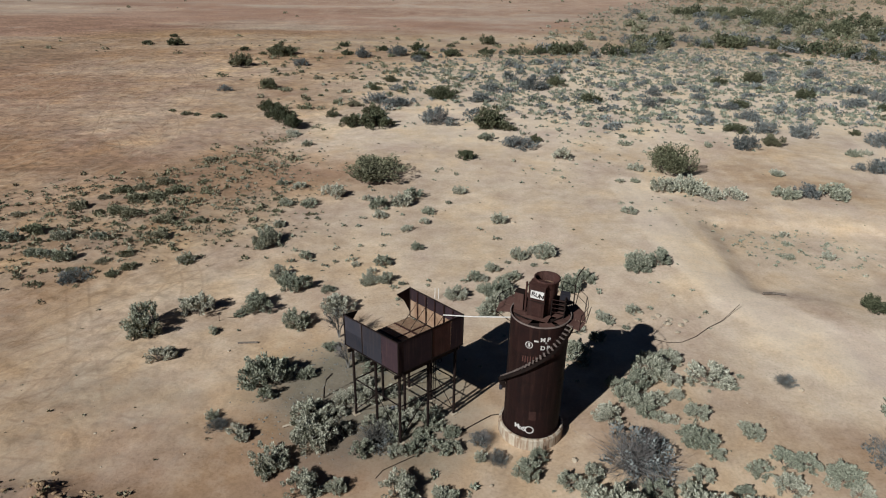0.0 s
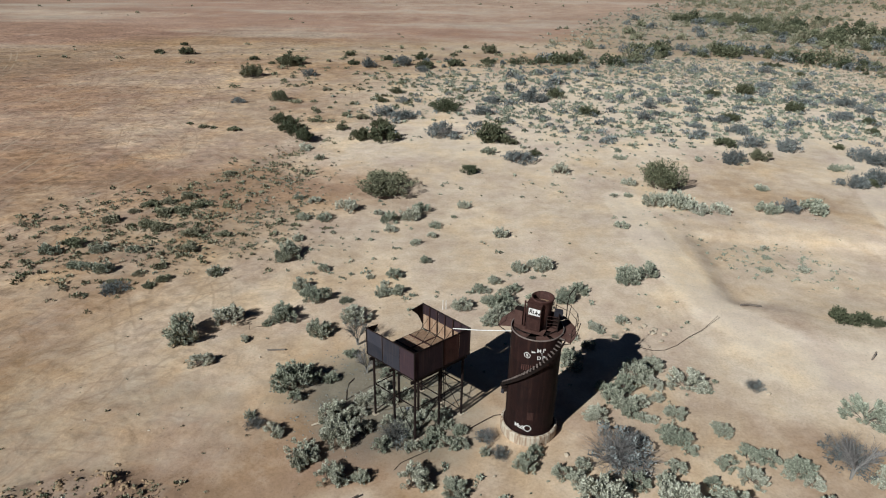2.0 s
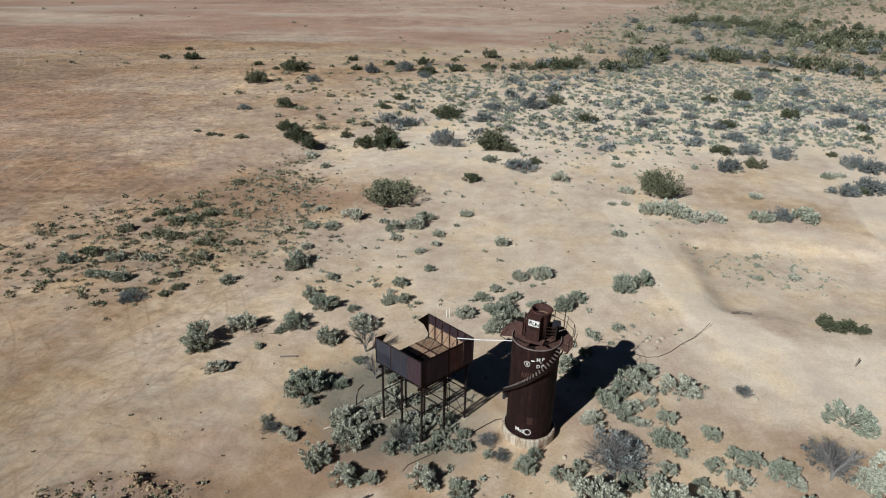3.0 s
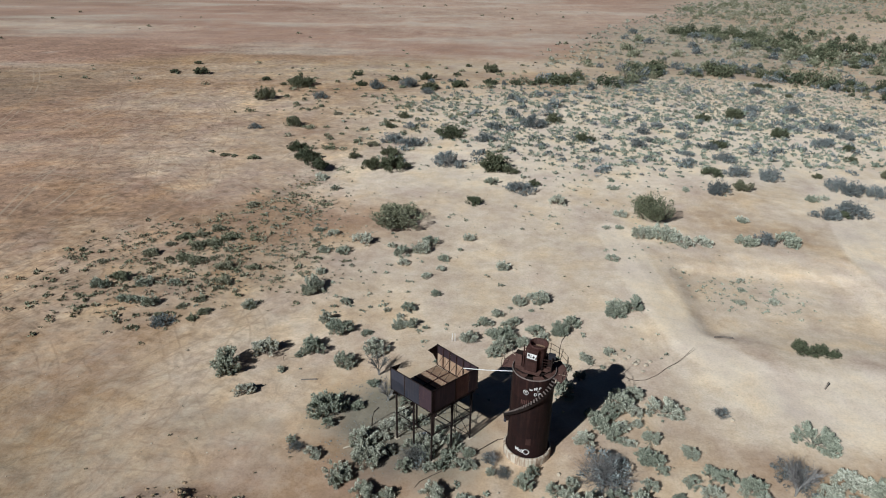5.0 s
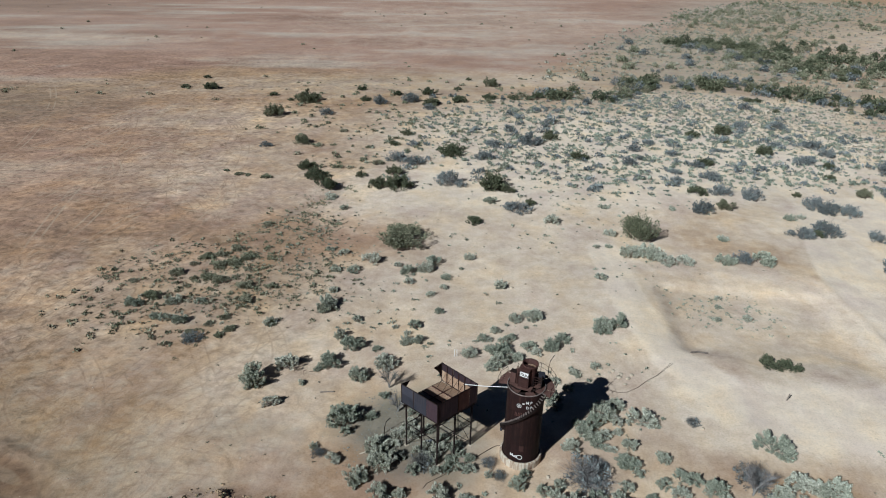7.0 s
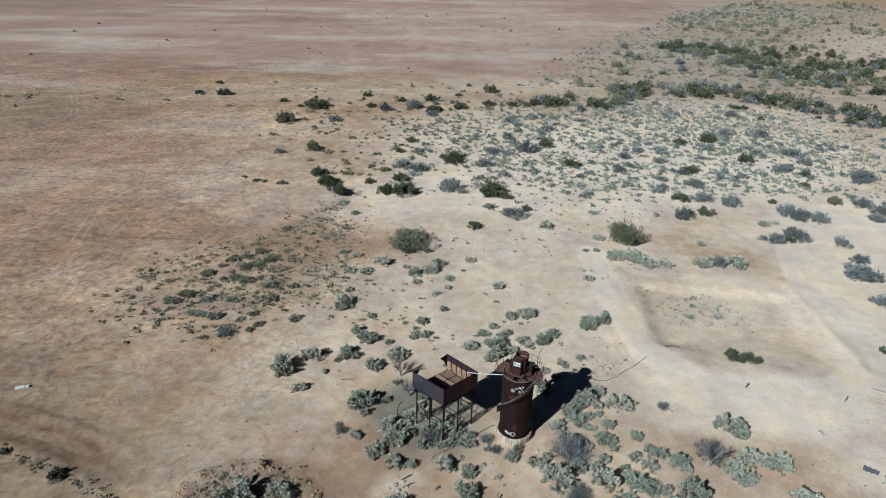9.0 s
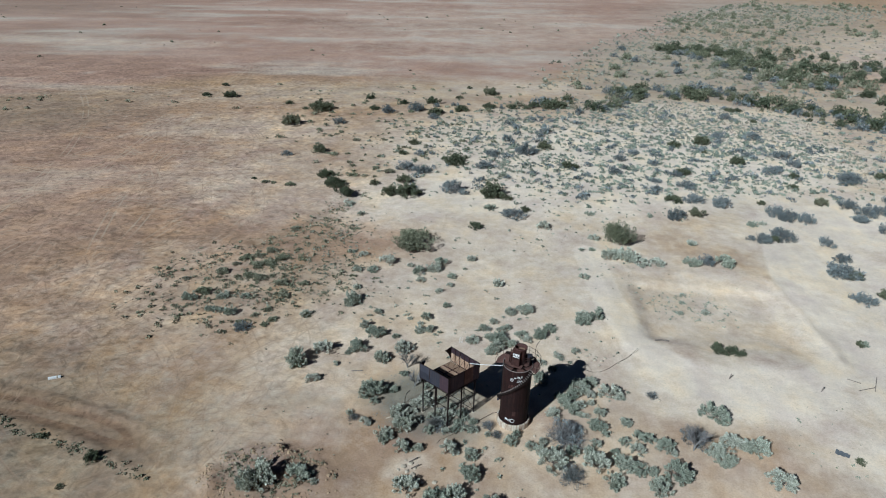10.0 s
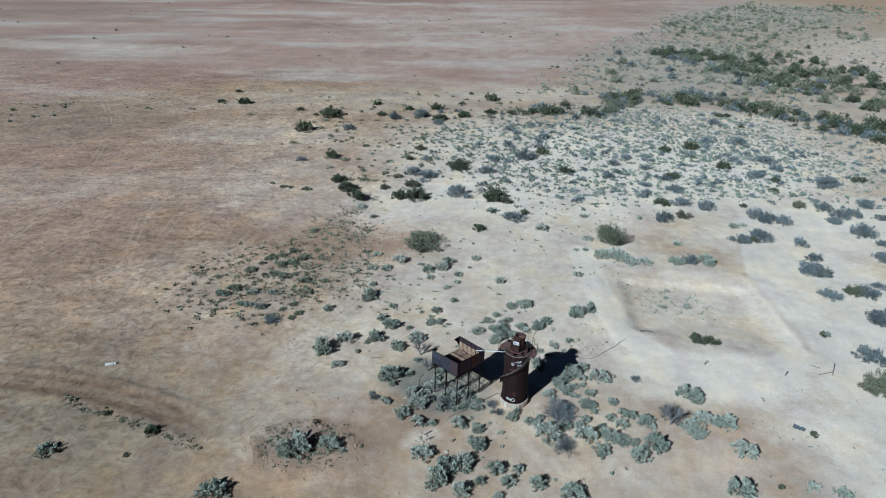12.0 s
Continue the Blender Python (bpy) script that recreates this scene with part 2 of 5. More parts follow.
    h = arith(n, l, "ADD", arith(n, l, "MULTIPLY", mid, 0.5), arith(n, l, "MULTIPLY", fine, 0.35))
    h = arith(n, l, "SUBTRACT", h, arith(n, l, "MULTIPLY", worn, 0.3))
    bump(n, l, b, h, 0.3, 0.2)
    return m


# ---- mesh helpers ----
class Shape:
    """Vertices and faces gathered for one mesh."""

    def __init__(self):
        self.v, self.f = [], []

    def add(self, verts, faces):
        k = len(self.v)
        self.v += [tuple(p) for p in verts]
        self.f += [tuple(i + k for i in f) for f in faces]
        return self

    def box(self, size, m=None, at=(0, 0, 0)):
        x, y, z = (s / 2 for s in size)
        m = m if m is not None else Matrix.Translation(at)
        c = [m @ Vector((a * x, b * y, d * z)) for d in (-1, 1) for a, b in ((-1, -1), (1, -1), (1, 1), (-1, 1))]
        return self.add(c, [(3, 2, 1, 0), (4, 5, 6, 7), (0, 1, 5, 4), (1, 2, 6, 5), (2, 3, 7, 6), (3, 0, 4, 7)])

    def rod(self, pts, r, n=6, taper=1.0):
        pts = [Vector(p) for p in pts]
        rings = []
        for i, p in enumerate(pts):
            d = (pts[min(i + 1, len(pts) - 1)] - pts[max(i - 1, 0)]).normalized()
            a = d.cross(Vector((0, 0, 1)) if abs(d.z) < 0.9 else Vector((1, 0, 0))).normalized()
            b = d.cross(a)
            q = r * (1 + (taper - 1) * i / max(len(pts) - 1, 1))
            rings += [p + (a * math.cos(t) + b * math.sin(t)) * q for t in (2 * math.pi * k / n for k in range(n))]
        f = [(i * n + k, i * n + (k + 1) % n, (i + 1) * n + (k + 1) % n, (i + 1) * n + k) for i in range(len(pts) - 1) for k in range(n)]
        f += [tuple(range(n))[::-1], tuple((len(pts) - 1) * n + k for k in range(n))]
        return self.add(rings, f)

    def shell(self, profile, a0=0.0, a1=360.0, n=64, at=(0, 0, 0)):
        """A closed profile of (radius, z), swept round an upright axis from a0 to a1 degrees."""
        full = abs(a1 - a0) >= 359.9
        steps = n if full else n + 1
        k = len(profile)
        v = [(at[0] + r * math.cos(t), at[1] + r * math.sin(t), at[2] + z) for t in (radians(a0 + (a1 - a0) * i / n) for i in range(steps)) for r, z in profile]
        f = [(i * k + j, ((i + 1) % steps) * k + j, ((i + 1) % steps) * k + (j + 1) % k, i * k + (j + 1) % k) for i in range(n) for j in range(k)]
        if not full:
            f += [tuple(range(k)), tuple((steps - 1) * k + j for j in range(k))[::-1]]
        return self.add(v, f)

    def panel(self, a, b, z0, z1, thick):
        """An upright plate from a to b (x, y)."""
        a, b = Vector((a[0], a[1], 0)), Vector((b[0], b[1], 0))
        d = b - a
        m = Matrix.Translation((a + b) / 2 + Vector((0, 0, (z0 + z1) / 2))) @ Matrix.Rotation(math.atan2(d.y, d.x), 4, "Z")
        return self.box((d.length, thick, z1 - z0), m)

    def mesh(self, name, mat, smooth=False):
        me = bpy.data.meshes.new(name)
        me.from_pydata(self.v, [], self.f)
        me.materials.append(mat)
        if smooth:
            me.shade_smooth()
        me.update()
        return me


def part(name, shape, mat, parent, label="", smooth=False):
    ob = new(name, shape.mesh(name, mat, smooth))
    ob.parent = parent
    return tagged(ob, label) if label else ob


def thing(name, label, category, at=(0, 0, 0), group="", turn=0.0):
    ob = new(name)
    ob.matrix_world = pose(*at, 0, 0, turn)
    ob.empty_display_size = 0.3
    return tagged(ob, label, category, group)


# ---- the ground ----
TABLES = {}


def lattice(x, y, seed):
    """Smooth value noise between 0 and 1 on arrays."""
    if seed not in TABLES:
        TABLES[seed] = np.random.RandomState(seed).rand(256, 256)
    table = TABLES[seed]
    xi, yi = np.floor(x).astype(int), np.floor(y).astype(int)
    u, v = x - xi, y - yi
    u, v = u * u * (3 - 2 * u), v * v * (3 - 2 * v)
    a, b = table[xi % 256, yi % 256], table[(xi + 1) % 256, yi % 256]
    c, d = table[xi % 256, (yi + 1) % 256], table[(xi + 1) % 256, (yi + 1) % 256]
    return (a * (1 - u) + b * u) * (1 - v) + (c * (1 - u) + d * u) * v


def fractal(x, y, size, seed, octaves=4):
    total, amp, norm = 0, 1.0, 0
    for k in range(octaves):
        total = total + amp * lattice(x / size + 31.7 * k, y / size + 11.3 * k, seed + k)
        norm += amp
        amp, size = amp * 0.5, size * 0.5
    return total / norm


def step(v, lo, hi):
    s = np.clip((v - lo) / (hi - lo), 0, 1)
    return s * s * (3 - 2 * s)


def blob(x, y, cx, cy, rx, ry, turn=0.0, soft=0.5):
    c, s = math.cos(radians(turn)), math.sin(radians(turn))
    u, v = ((x - cx) * c + (y - cy) * s) / rx, (-(x - cx) * s + (y - cy) * c) / ry
    return 1 - step(np.sqrt(u * u + v * v), 1 - soft, 1 + soft)


def polyline(x, y, pts):
    best = np.full(np.shape(x), 1e9)
    for (ax, ay), (bx, by) in zip(pts, pts[1:]):
        dx, dy = bx - ax, by - ay
        t = np.clip(((x - ax) * dx + (y - ay) * dy) / (dx * dx + dy * dy), 0, 1)
        best = np.minimum(best, np.hypot(x - ax - t * dx, y - ay - t * dy))
    return best


def pond(x, y):
    """How far outside the scraped hollow's floor (negative: inside), as a rounded and slightly turned rectangle."""
    c, s = math.cos(radians(-4)), math.sin(radians(-4))
    u, v = (x - 30.5) * c + (y - 26.0) * s, -(x - 30.5) * s + (y - 26.0) * c
    qx, qy = np.abs(u) - 9.0, np.abs(v) - 6.5
    return np.hypot(np.maximum(qx, 0), np.maximum(qy, 0)) + np.minimum(np.maximum(qx, qy), 0) - 2.0


GULLY = ((-30, 68), (-32.5, 61), (-35.3, 55.3), (-39.7, 46.5), (-44, 42))
LEFT_ROAD = ((-130, 1.5), (-90, -0.6), (-65.3, -2.3), (-57, -3.1), (-52.6, -4.1), (-48.3, -5.0), (-43.8, -6.5), (-39.3, -8.7), (-34.6, -11.6), (-30, -15.5), (-20, -26), (-12, -50))
VERGE = ((-58.0, -5.3), (-54.8, -7.0), (-50.7, -7.7), (-46.2, -9.3), (-42.9, -10.3), (-38.1, -12.4))
EAST_ROAD = ((14.5, 45), (15, 36), (16, 26), (18, 16), (23, 10.5), (31, 9), (40, 11), (46, 16), (47.5, 26), (46, 37), (52, 60))
EAST_BANK = ((43.2, 38), (43.9, 33), (44.4, 28), (44.3, 24), (44.7, 19), (44.5, 14.7))
TRACK_ARCS = ((-460, 150, 395), (-455, -60, 400), (280, 210, 372), (260, -70, 330), (-90, -420, 470), (-10, -380, 440), (-170, 480, 420), (-75, 40, 26), (-24, 30, 50), (-48, 60, 80), (-90, 10, 60), (-15, -10, 24), (-120, 80, 60), (-20, 2, 17), (-28, -6, 9.5), (-60, 30, 34), (-95, 45, 48), (-70, 75, 30), (-20, 60, 62), (-62, -6, 22), (-110, 20, 70), (-40, 10, 14), (-85, 90, 55), (-30, -30, 26), (-140, 60, 88))


PALE_ARCS = ((-400, 130, 312), (-395, 150, 300), (-410, 90, 330), (250, 130, 344), (262, 150, 352), (-96, 300, 236), (-60, 330, 262), (-120, -200, 262), (-100, 60, 22), (-84, 52, 34), (-130, 40, 62), (-72, 30, 40), (230, -20, 300), (-300, 20, 205))


def height(x, y):
    x, y = np.asarray(x, float), np.asarray(y, float)
    near = step(np.hypot(x + 3, y), 7, 22)
    z = near * ((fractal(x, y, 22, 3) - 0.5) * 0.7 + (fractal(x, y, 4, 9, 3) - 0.5) * 0.16)
    z = z - 0.22 * blob(x, y, 0.2, -1.2, 3.2, 2.4, 0, 0.6)
    d = pond(x, y)
    bank = 1.3 + 1.6 * step(x, 20, 25) + 1.2 * (1 - step(y, 20, 25)) * step(x, 21, 26) - 1.1 * step(y, 28, 32)
    bank = np.maximum(bank, 1.9)
    z = z - 0.62 * (1 - step(d + 0.5 * bank, -0.5 * bank, bank)) + 0.16 * np.exp(-((d - 4.0) / 2.0) ** 2) * (0.4 + fractal(x, y, 6, 21, 2))
    z = z - 0.45 * np.exp(-(polyline(x, y, GULLY) / 1.3) ** 2)
    z = z + 0.45 * blob(x, y, -25, -11.5, 6.5, 4.5, 0, 0.6) * (0.5 + fractal(x, y, 1.6, 40, 3))
    rho = np.hypot((x + 25.3) / 6.2, (y + 11.3) / 4.2)
    z = z + 1.0 * np.exp(-((rho - 0.92) / 0.16) ** 2) * np.clip(fractal(x, y, 1.4, 41, 2) - 0.25, 0, 1) * np.clip(0.65 + 0.12 * (y - x - 14), 0.3, 1.2)
    z = z + 0.16 * np.exp(-(polyline(x, y, EAST_BANK) / 0.7) ** 2)
    r = polyline(x, y, LEFT_ROAD)
    z = z + step(-x, 35, 44) * (0.16 * np.exp(-((r - 2.3) / 0.4) ** 2) - 0.14 * (1 - step(r, 1.3, 2.2)))
    return z


def ground_at(x, y):
    return float(height(np.array([x]), np.array([y]))[0])


def axis(lo, hi, stepsize, reach):
    inner = list(np.arange(lo, hi + 1e-6, stepsize))
    out, d, k = [], stepsize, hi
    while k < reach:
        d *= 1.07
        k += d
        out.append(k)
    left, d, k = [], stepsize, lo
    while k > -reach:
        d *= 1.07
        k -= d
        left.append(k)
    return np.array(left[::-1] + inner + out)


def build_ground():
    xs, ys = axis(-70, 66, 0.5, 4200), axis(-34, 78, 0.5, 4200)
    X, Y = np.meshgrid(xs, ys)
    x, y = X.ravel(), Y.ravel()
    z = height(x, y)
    nx, ny = len(xs), len(ys)
    me = bpy.data.meshes.new("ground")
    idx = np.arange(nx * ny).reshape(ny, nx)
    quads = np.stack([idx[:-1, :-1], idx[:-1, 1:], idx[1:, 1:], idx[1:, :-1]], -1).reshape(-1, 4)
    me.vertices.add(nx * ny)
    me.vertices.foreach_set("co", np.stack([x, y, z], -1).ravel())
    me.loops.add(quads.size)
    me.loops.foreach_set("vertex_index", quads.ravel())
    me.polygons.add(len(quads))
    me.polygons.foreach_set("loop_start", np.arange(0, quads.size, 4))
    me.update(calc_edges=True)
    me.shade_smooth()
    # soil kinds
    wx = x + (fractal(x, y, 9, 50) - 0.5) * 6 + (fractal(x, y, 40, 55) - 0.5) * 14
    wy = y + (fractal(x, y, 9, 60) - 0.5) * 6 + (fractal(x, y, 40, 65) - 0.5) * 14
    vx, vy = x + (fractal(x, y, 3, 52) - 0.5) * 3, y + (fractal(x, y, 3, 62) - 0.5) * 3

    def patch(cx, cy, rx, ry, turn, soft):
        return blob(wx, wy, cx, cy, rx, ry, turn, soft) if min(rx, ry) > 12 else blob(vx, vy, cx, cy, rx, ry, turn, soft)

    pale = np.zeros_like(x)
    for cx, cy, rx, ry, turn, soft, amt in ((31, 25, 20, 18, 0, 0.5, 0.66), (56, 20, 16, 42, 0, 0.5, 0.86), (70, 60, 36, 20, 10, 0.6, 0.85),
                                            (45, 100, 66, 42, 12, 0.6, 0.9), (8, 38, 26, 34, 0, 0.6, 0.66), (2, 16, 26, 18, 0, 0.7, 0.64), (-2, 100, 36, 44, 0, 0.9, 0.75),
                                            (48, -10, 14, 16, 10, 0.7, 0.9), (4, 70, 42, 22, 0, 0.6, 0.8), (-11.5, -8.5, 2.6, 1.8, 20, 0.8, 0.55), (120, 110, 60, 40, 0, 0.7, 0.5),
                                            (-15, 27, 17, 16, 0, 0.8, 0.58), (-50, 76, 30, 26, 0, 0.8, 0.42), (-62, 112, 34, 20, 0, 0.8, 0.42), (-190, 240, 70, 16, 0, 0.8, 0.5), (0, 330, 130, 120, 0, 0.8, 0.33), (30, 8, 20, 8, 0, 0.6, 0.86), (26, 10, 14, 4, -8, 0.7, 1.0), (-3, -1, 7, 4, 0, 0.8, 0.45), (12, -13, 30, 9, 4, 0.8, 0.44), (8, -5, 18, 6, 0, 0.8, 0.46), (-27, 14, 13, 20, 8, 0.9, 0.52), (-52, 24, 22, 20, 0, 0.9, 0.34), (64, 140, 46, 26, -15, 0.6, 0.72), (100, 100, 32, 30, 0, 0.6, 0.46), (-31, -3, 9, 9, 0, 0.9, 0.42), (-33, -11, 4, 5, 0, 0.9, 0.3), (85, 245, 46, 100, -24, 0.6, 0.55), (10, 172, 45, 16, 12, 0.7, 0.5), (-42, 158, 66, 20, 6, 0.8, 0.42), (130, 165, 60, 40, 0, 0.6, 0.45), (190, 430, 80, 170, -28, 0.8, 0.45), (205, 290, 70, 110, -25, 0.6, 0.5)):
        pale = np.maximum(pale, amt * patch(cx, cy, rx, ry, turn, soft))
    pale = pale * (1 - 0.07 * (1 - step(pond(vx, vy), -2.5, 0.5)))
    pale = np.maximum(pale, 1.0 * (1 - step(polyline(x, y, EAST_ROAD), 1.5, 4.5)))
    red = np.zeros_like(x)
    for cx, cy, rx, ry, turn, soft, amt in ((-58, 66, 34, 22, -15, 0.9, 0.72), (-110, 70, 70, 70, 0, 0.8, 0.68), (-20, -4, 12, 8, 0, 0.9, 0.30), (-25.3, -11.3, 9, 6.5, 0, 0.5, 0.35), (36, 37.5, 15, 2.2, -4, 0.7, 0.7),
                                            (17.5, 23, 2.5, 8, 0, 0.8, 0.5), (34, 3, 7, 4, -20, 0.8, 0.5), (-26, 50, 10, 16, 20, 0.8, 0.5), (-20, 32, 7, 4, 10, 0.9, 0.6), (18, -13, 18, 7, 10, 0.8, 0.3), (24, -6, 12, 3, 15, 0.9, 0.35),
                                            (-12, -3.5, 4, 3, 0, 0.9, 0.5), (22, -11, 12, 2.6, 8, 0.8, 0.62), (30, 4.5, 5, 1.6, -20, 0.8, 0.6), (168, 235, 34, 60, -25, 0.7, 0.75)):
        red = np.maximum(red, amt * patch(cx, cy, rx, ry, turn, soft))
    plain_edge = wy - 178 - np.maximum(0, wx - 10) * 1.7 + np.maximum(0, -wx - 95) * 0.8
    red = np.maximum(red, step(plain_edge, -12, 22))
    grey = np.zeros_like(x)
    for cx, cy, rx, ry, turn, soft, amt in ((-10.5, 2.8, 6.5, 5.5, 0, 0.6, 1.0), (-39, 29, 15, 11, 20, 0.6, 0.26), (-33, 47, 6, 12, 15, 0.8, 0.2), (85, 245, 46, 100, -24, 0.6, 0.5), (45, 158, 62, 20, 15, 0.8, 0.22), (135, 170, 50, 40, 0, 0.7, 0.3), (-42, 158, 66, 20, 6, 0.8, 0.25), (-290, 350, 120, 60, 0, 0.9, 0.35), (-230, 230, 110, 130, 0, 0.8, 0.24), (-9, -1, 5.5, 4, 0, 0.7, 0.75),
                                            (-75, 40, 40, 40, 0, 0.8, 0.16), (-58, -8, 26, 17, 0, 0.9, 0.54), (-135, 120, 40, 30, 0, 0.8, 0.42), (190, 430, 80, 170, -28, 0.8, 0.42), (-26, 1, 6, 3, 0, 0.9, 0.35), (-25.3, -10.8, 5.6, 4.2, 0, 0.5, 0.32), (25, -14, 22, 4, 10, 0.8, 0.2)):
        grey = np.maximum(grey, amt * patch(cx, cy, rx, ry, turn, soft))
    grey = np.maximum(grey, 0.3 * (1 - step(polyline(vx, vy, GULLY), 0.6, 2.6)))
    road = polyline(x, y, LEFT_ROAD)
    fade = step(-x, 36, 45)
    pr = polyline(x, y, EAST_ROAD)
    # faint ruts on the east road, and a darker line along the east bank
    ruts_and_bank = 0.07 * np.exp(-((pr - 0.9) / 0.4) ** 2) + 0.3 * np.exp(-(polyline(x, y, EAST_BANK) / 0.45) ** 2) * (0.4 + fractal(x, y, 3, 58))
    plain_mask = np.maximum(step(plain_edge, -20, 10), 0.55 * step(-wx, 55, 95))
    tracked = (0.55 * step(-wx, 14, 34) + 0.45 * step(-wx, 42, 60)) * (1 - step(wy, 150, 260))
    ones = np.ones_like(x)
    for name, chans in (("soil", (pale, red, grey, ones)), ("marks", (ruts_and_bank, plain_mask, tracked, np.minimum(road + 3 * (1 - fade), 9) / 10))):
        at = me.attributes.new(name, "FLOAT_COLOR", "POINT")
        at.data.foreach_set("color", np.stack(chans, -1).astype(np.float32).ravel())
    me.materials.append(soil_material())
    return tagged(new("ground", me), "sandy desert ground, tan to red, with pale scraped patches", "ground", kind="structure")


build_ground()


# ---- the steel tower ----
TOWER = (0.03, 0.25)


def wrapped_text(words, size, angle, z, radius):
    """Letters bent round the shell, as thin raised paint."""
    cu = bpy.data.curves.new("letters", "FONT")
    cu.body, cu.size, cu.align_x, cu.offset = words, size, "CENTER", 0.012
    ob = new("letters", cu)
    src = ob.to_mesh()
    shape = Shape()
    v, f = [tuple(p.co) for p in src.vertices], [tuple(p.vertices) for p in src.polygons]
    ob.to_mesh_clear()
    bpy.data.objects.remove(ob)
    if radius:
        v = [(radius * math.cos(radians(angle) + x / radius), radius * math.sin(radians(angle) + x / radius), z + y) for x, y, _ in v]
    return shape.add(v, f)


def painted_ring(angle, z, r, width, radius, n=28):
    v, f = [], []
    for i in range(n):
        t = 2 * math.pi * i / n
        for q in (r - width, r):
            a = radians(angle) + q * math.cos(t) / radius
            v.append((radius * math.cos(a), radius * math.sin(a), z + q * math.sin(t)))
        f.append((2 * i, 2 * i + 1, (2 * i + 3) % (2 * n), (2 * i + 2) % (2 * n)))
    return Shape().add(v, f)


def build_tower():
    t = thing("steel_tower", "tall rusted cylindrical steel tower with spiral stair on concrete plinth", "tower", (*TOWER, 0))
    part("concrete_plinth", Shape().shell([(1.2, -0.6), (1.93, -0.6), (1.90, 0.44), (1.83, 0.52), (1.2, 0.52)], n=48), CONCRETE, t, "rust-stained pale concrete plinth")
    part("inner_floor", Shape().shell([(0.01, 0.45), (1.3, 0.45), (1.3, 0.52), (0.01, 0.52)], n=32), DARK_STEEL, t)
    courses = [0.53, 2.35, 4.2, 6.05, 7.9]
    for i, (z0, z1) in enumerate(zip(courses, courses[1:])):
        r = 1.62 + 0.010 * (i % 2)
        for k in range(5):
            a0 = 14 + 36 * (i % 2) + 72 * k
            part("shell_plate", Shape().shell([(r - 0.012, z0 - 0.03), (r, z0 - 0.03), (r, z1), (r - 0.012, z1)], a0 - 0.4, a0 + 72.0, n=16), SHELL_STEEL, t, smooth=False)
    part("base_angle", Shape().shell([(1.632, 0.52), (1.73, 0.52), (1.73, 0.54), (1.645, 0.55), (1.645, 0.62), (1.632, 0.62)], n=48), SHELL_STEEL, t)
    # the front lip's highlight is painted in by the paler steel
    part("rim_angle", Shape().shell([(1.633, 7.85), (1.67, 7.85), (1.67, 7.92), (1.615, 7.92), (1.615, 7.91), (1.633, 7.91)], n=64), TREAD_STEEL, t, "paler worn rim")
    # deck inside the rim, with gaps at the front
    for a0, a1, r0 in ((-20, 40, 0.0), (40, 100, 0.0), (100, 150, 0.0), (150, 205, 0.0), (205, 236, 0.62), (262, 300, 0.95), (312, 338, 0.9)):
        part("deck_plate", Shape().shell([(max(r0, 0.02), 7.76), (1.60, 7.76), (1.60, 7.775), (max(r0, 0.02), 7.775)], a0, a1, n=8), WALK_STEEL, t)
    part("deck_plate", Shape().box((1.5, 1.5, 0.02), pose(-0.15, 0.05, 7.795, 0, 0, -22)), WALK_STEEL, t)
    for y in (-1.0, -0.45, 0.35, 0.95):
        w = math.sqrt(1.55 ** 2 - y * y)
        part("deck_beam", Shape().box((2 * w, 0.09, 0.14), at=(0, y, 7.67)), DARK_STEEL, t)
    # walkway round the back and sides
    outer, n = 2.46, 9
    edges = [-40 + 218 * i / n for i in range(n + 1)]
    for i, (a0, a1) in enumerate(zip(edges, edges[1:])):
        p = Shape()
        q = [(r * math.cos(radians(a)), r * math.sin(radians(a))) for a in (a0 + 0.4, a1 - 0.4) for r in (1.66, outer)]
        dz = 0.03 * math.sin(i * 2.3)
        v = [(x, y, z + dz * (k % 2)) for z in (7.76, 7.775) for k, (x, y) in enumerate(q)]
        p.add(v, [(0, 2, 3, 1), (4, 5, 7, 6), (0, 1, 5, 4), (1, 3, 7, 5), (3, 2, 6, 7), (2, 0, 4, 6)])
        part("walkway_plate", p, WALK_STEEL, t, "red-brown walkway plate")
    for i, a in enumerate(edges):
        c, s = math.cos(radians(a)), math.sin(radians(a))
        part("walkway_bracket", Shape().rod([(1.63 * c, 1.63 * s, 7.2), (outer * c * 0.98, outer * s * 0.98, 7.74)], 0.03, 4), DARK_STEEL, t)
        top = 8.75 if a < 100 else 8.3
        lean = 0.16 if i in (1, 3) else 0.03
        part("railing_post", Shape().rod([(outer * c, outer * s, 7.72), ((outer + lean) * c, (outer + lean) * s, top)], 0.022, 5), DARK_STEEL, t)
    for z, lo, hi in ((8.72, 0, 5), (8.25, 0, 6), (8.28, 7, 9)):
        pts = [((outer + 0.04) * math.cos(radians(a)), (outer + 0.04) * math.sin(radians(a)), z + 0.04 * math.sin(a)) for a in edges[lo:hi + 1]]
        part("handrail", Shape().rod(pts, 0.018, 5), DARK_STEEL, t)
    part("bent_pipe", Shape().rod([(1.9, 1.1, 7.78), (1.9, 1.15, 9.0), (2.0, 1.25, 9.6), (2.35, 1.6, 9.95)], 0.035, 6), DARK_STEEL, t)
    # cabin with its lettered door panel
    box = new("cabin")
    box.parent = t
    box.matrix_local = pose(-0.22, -0.05, 0, 0, 0, -22)
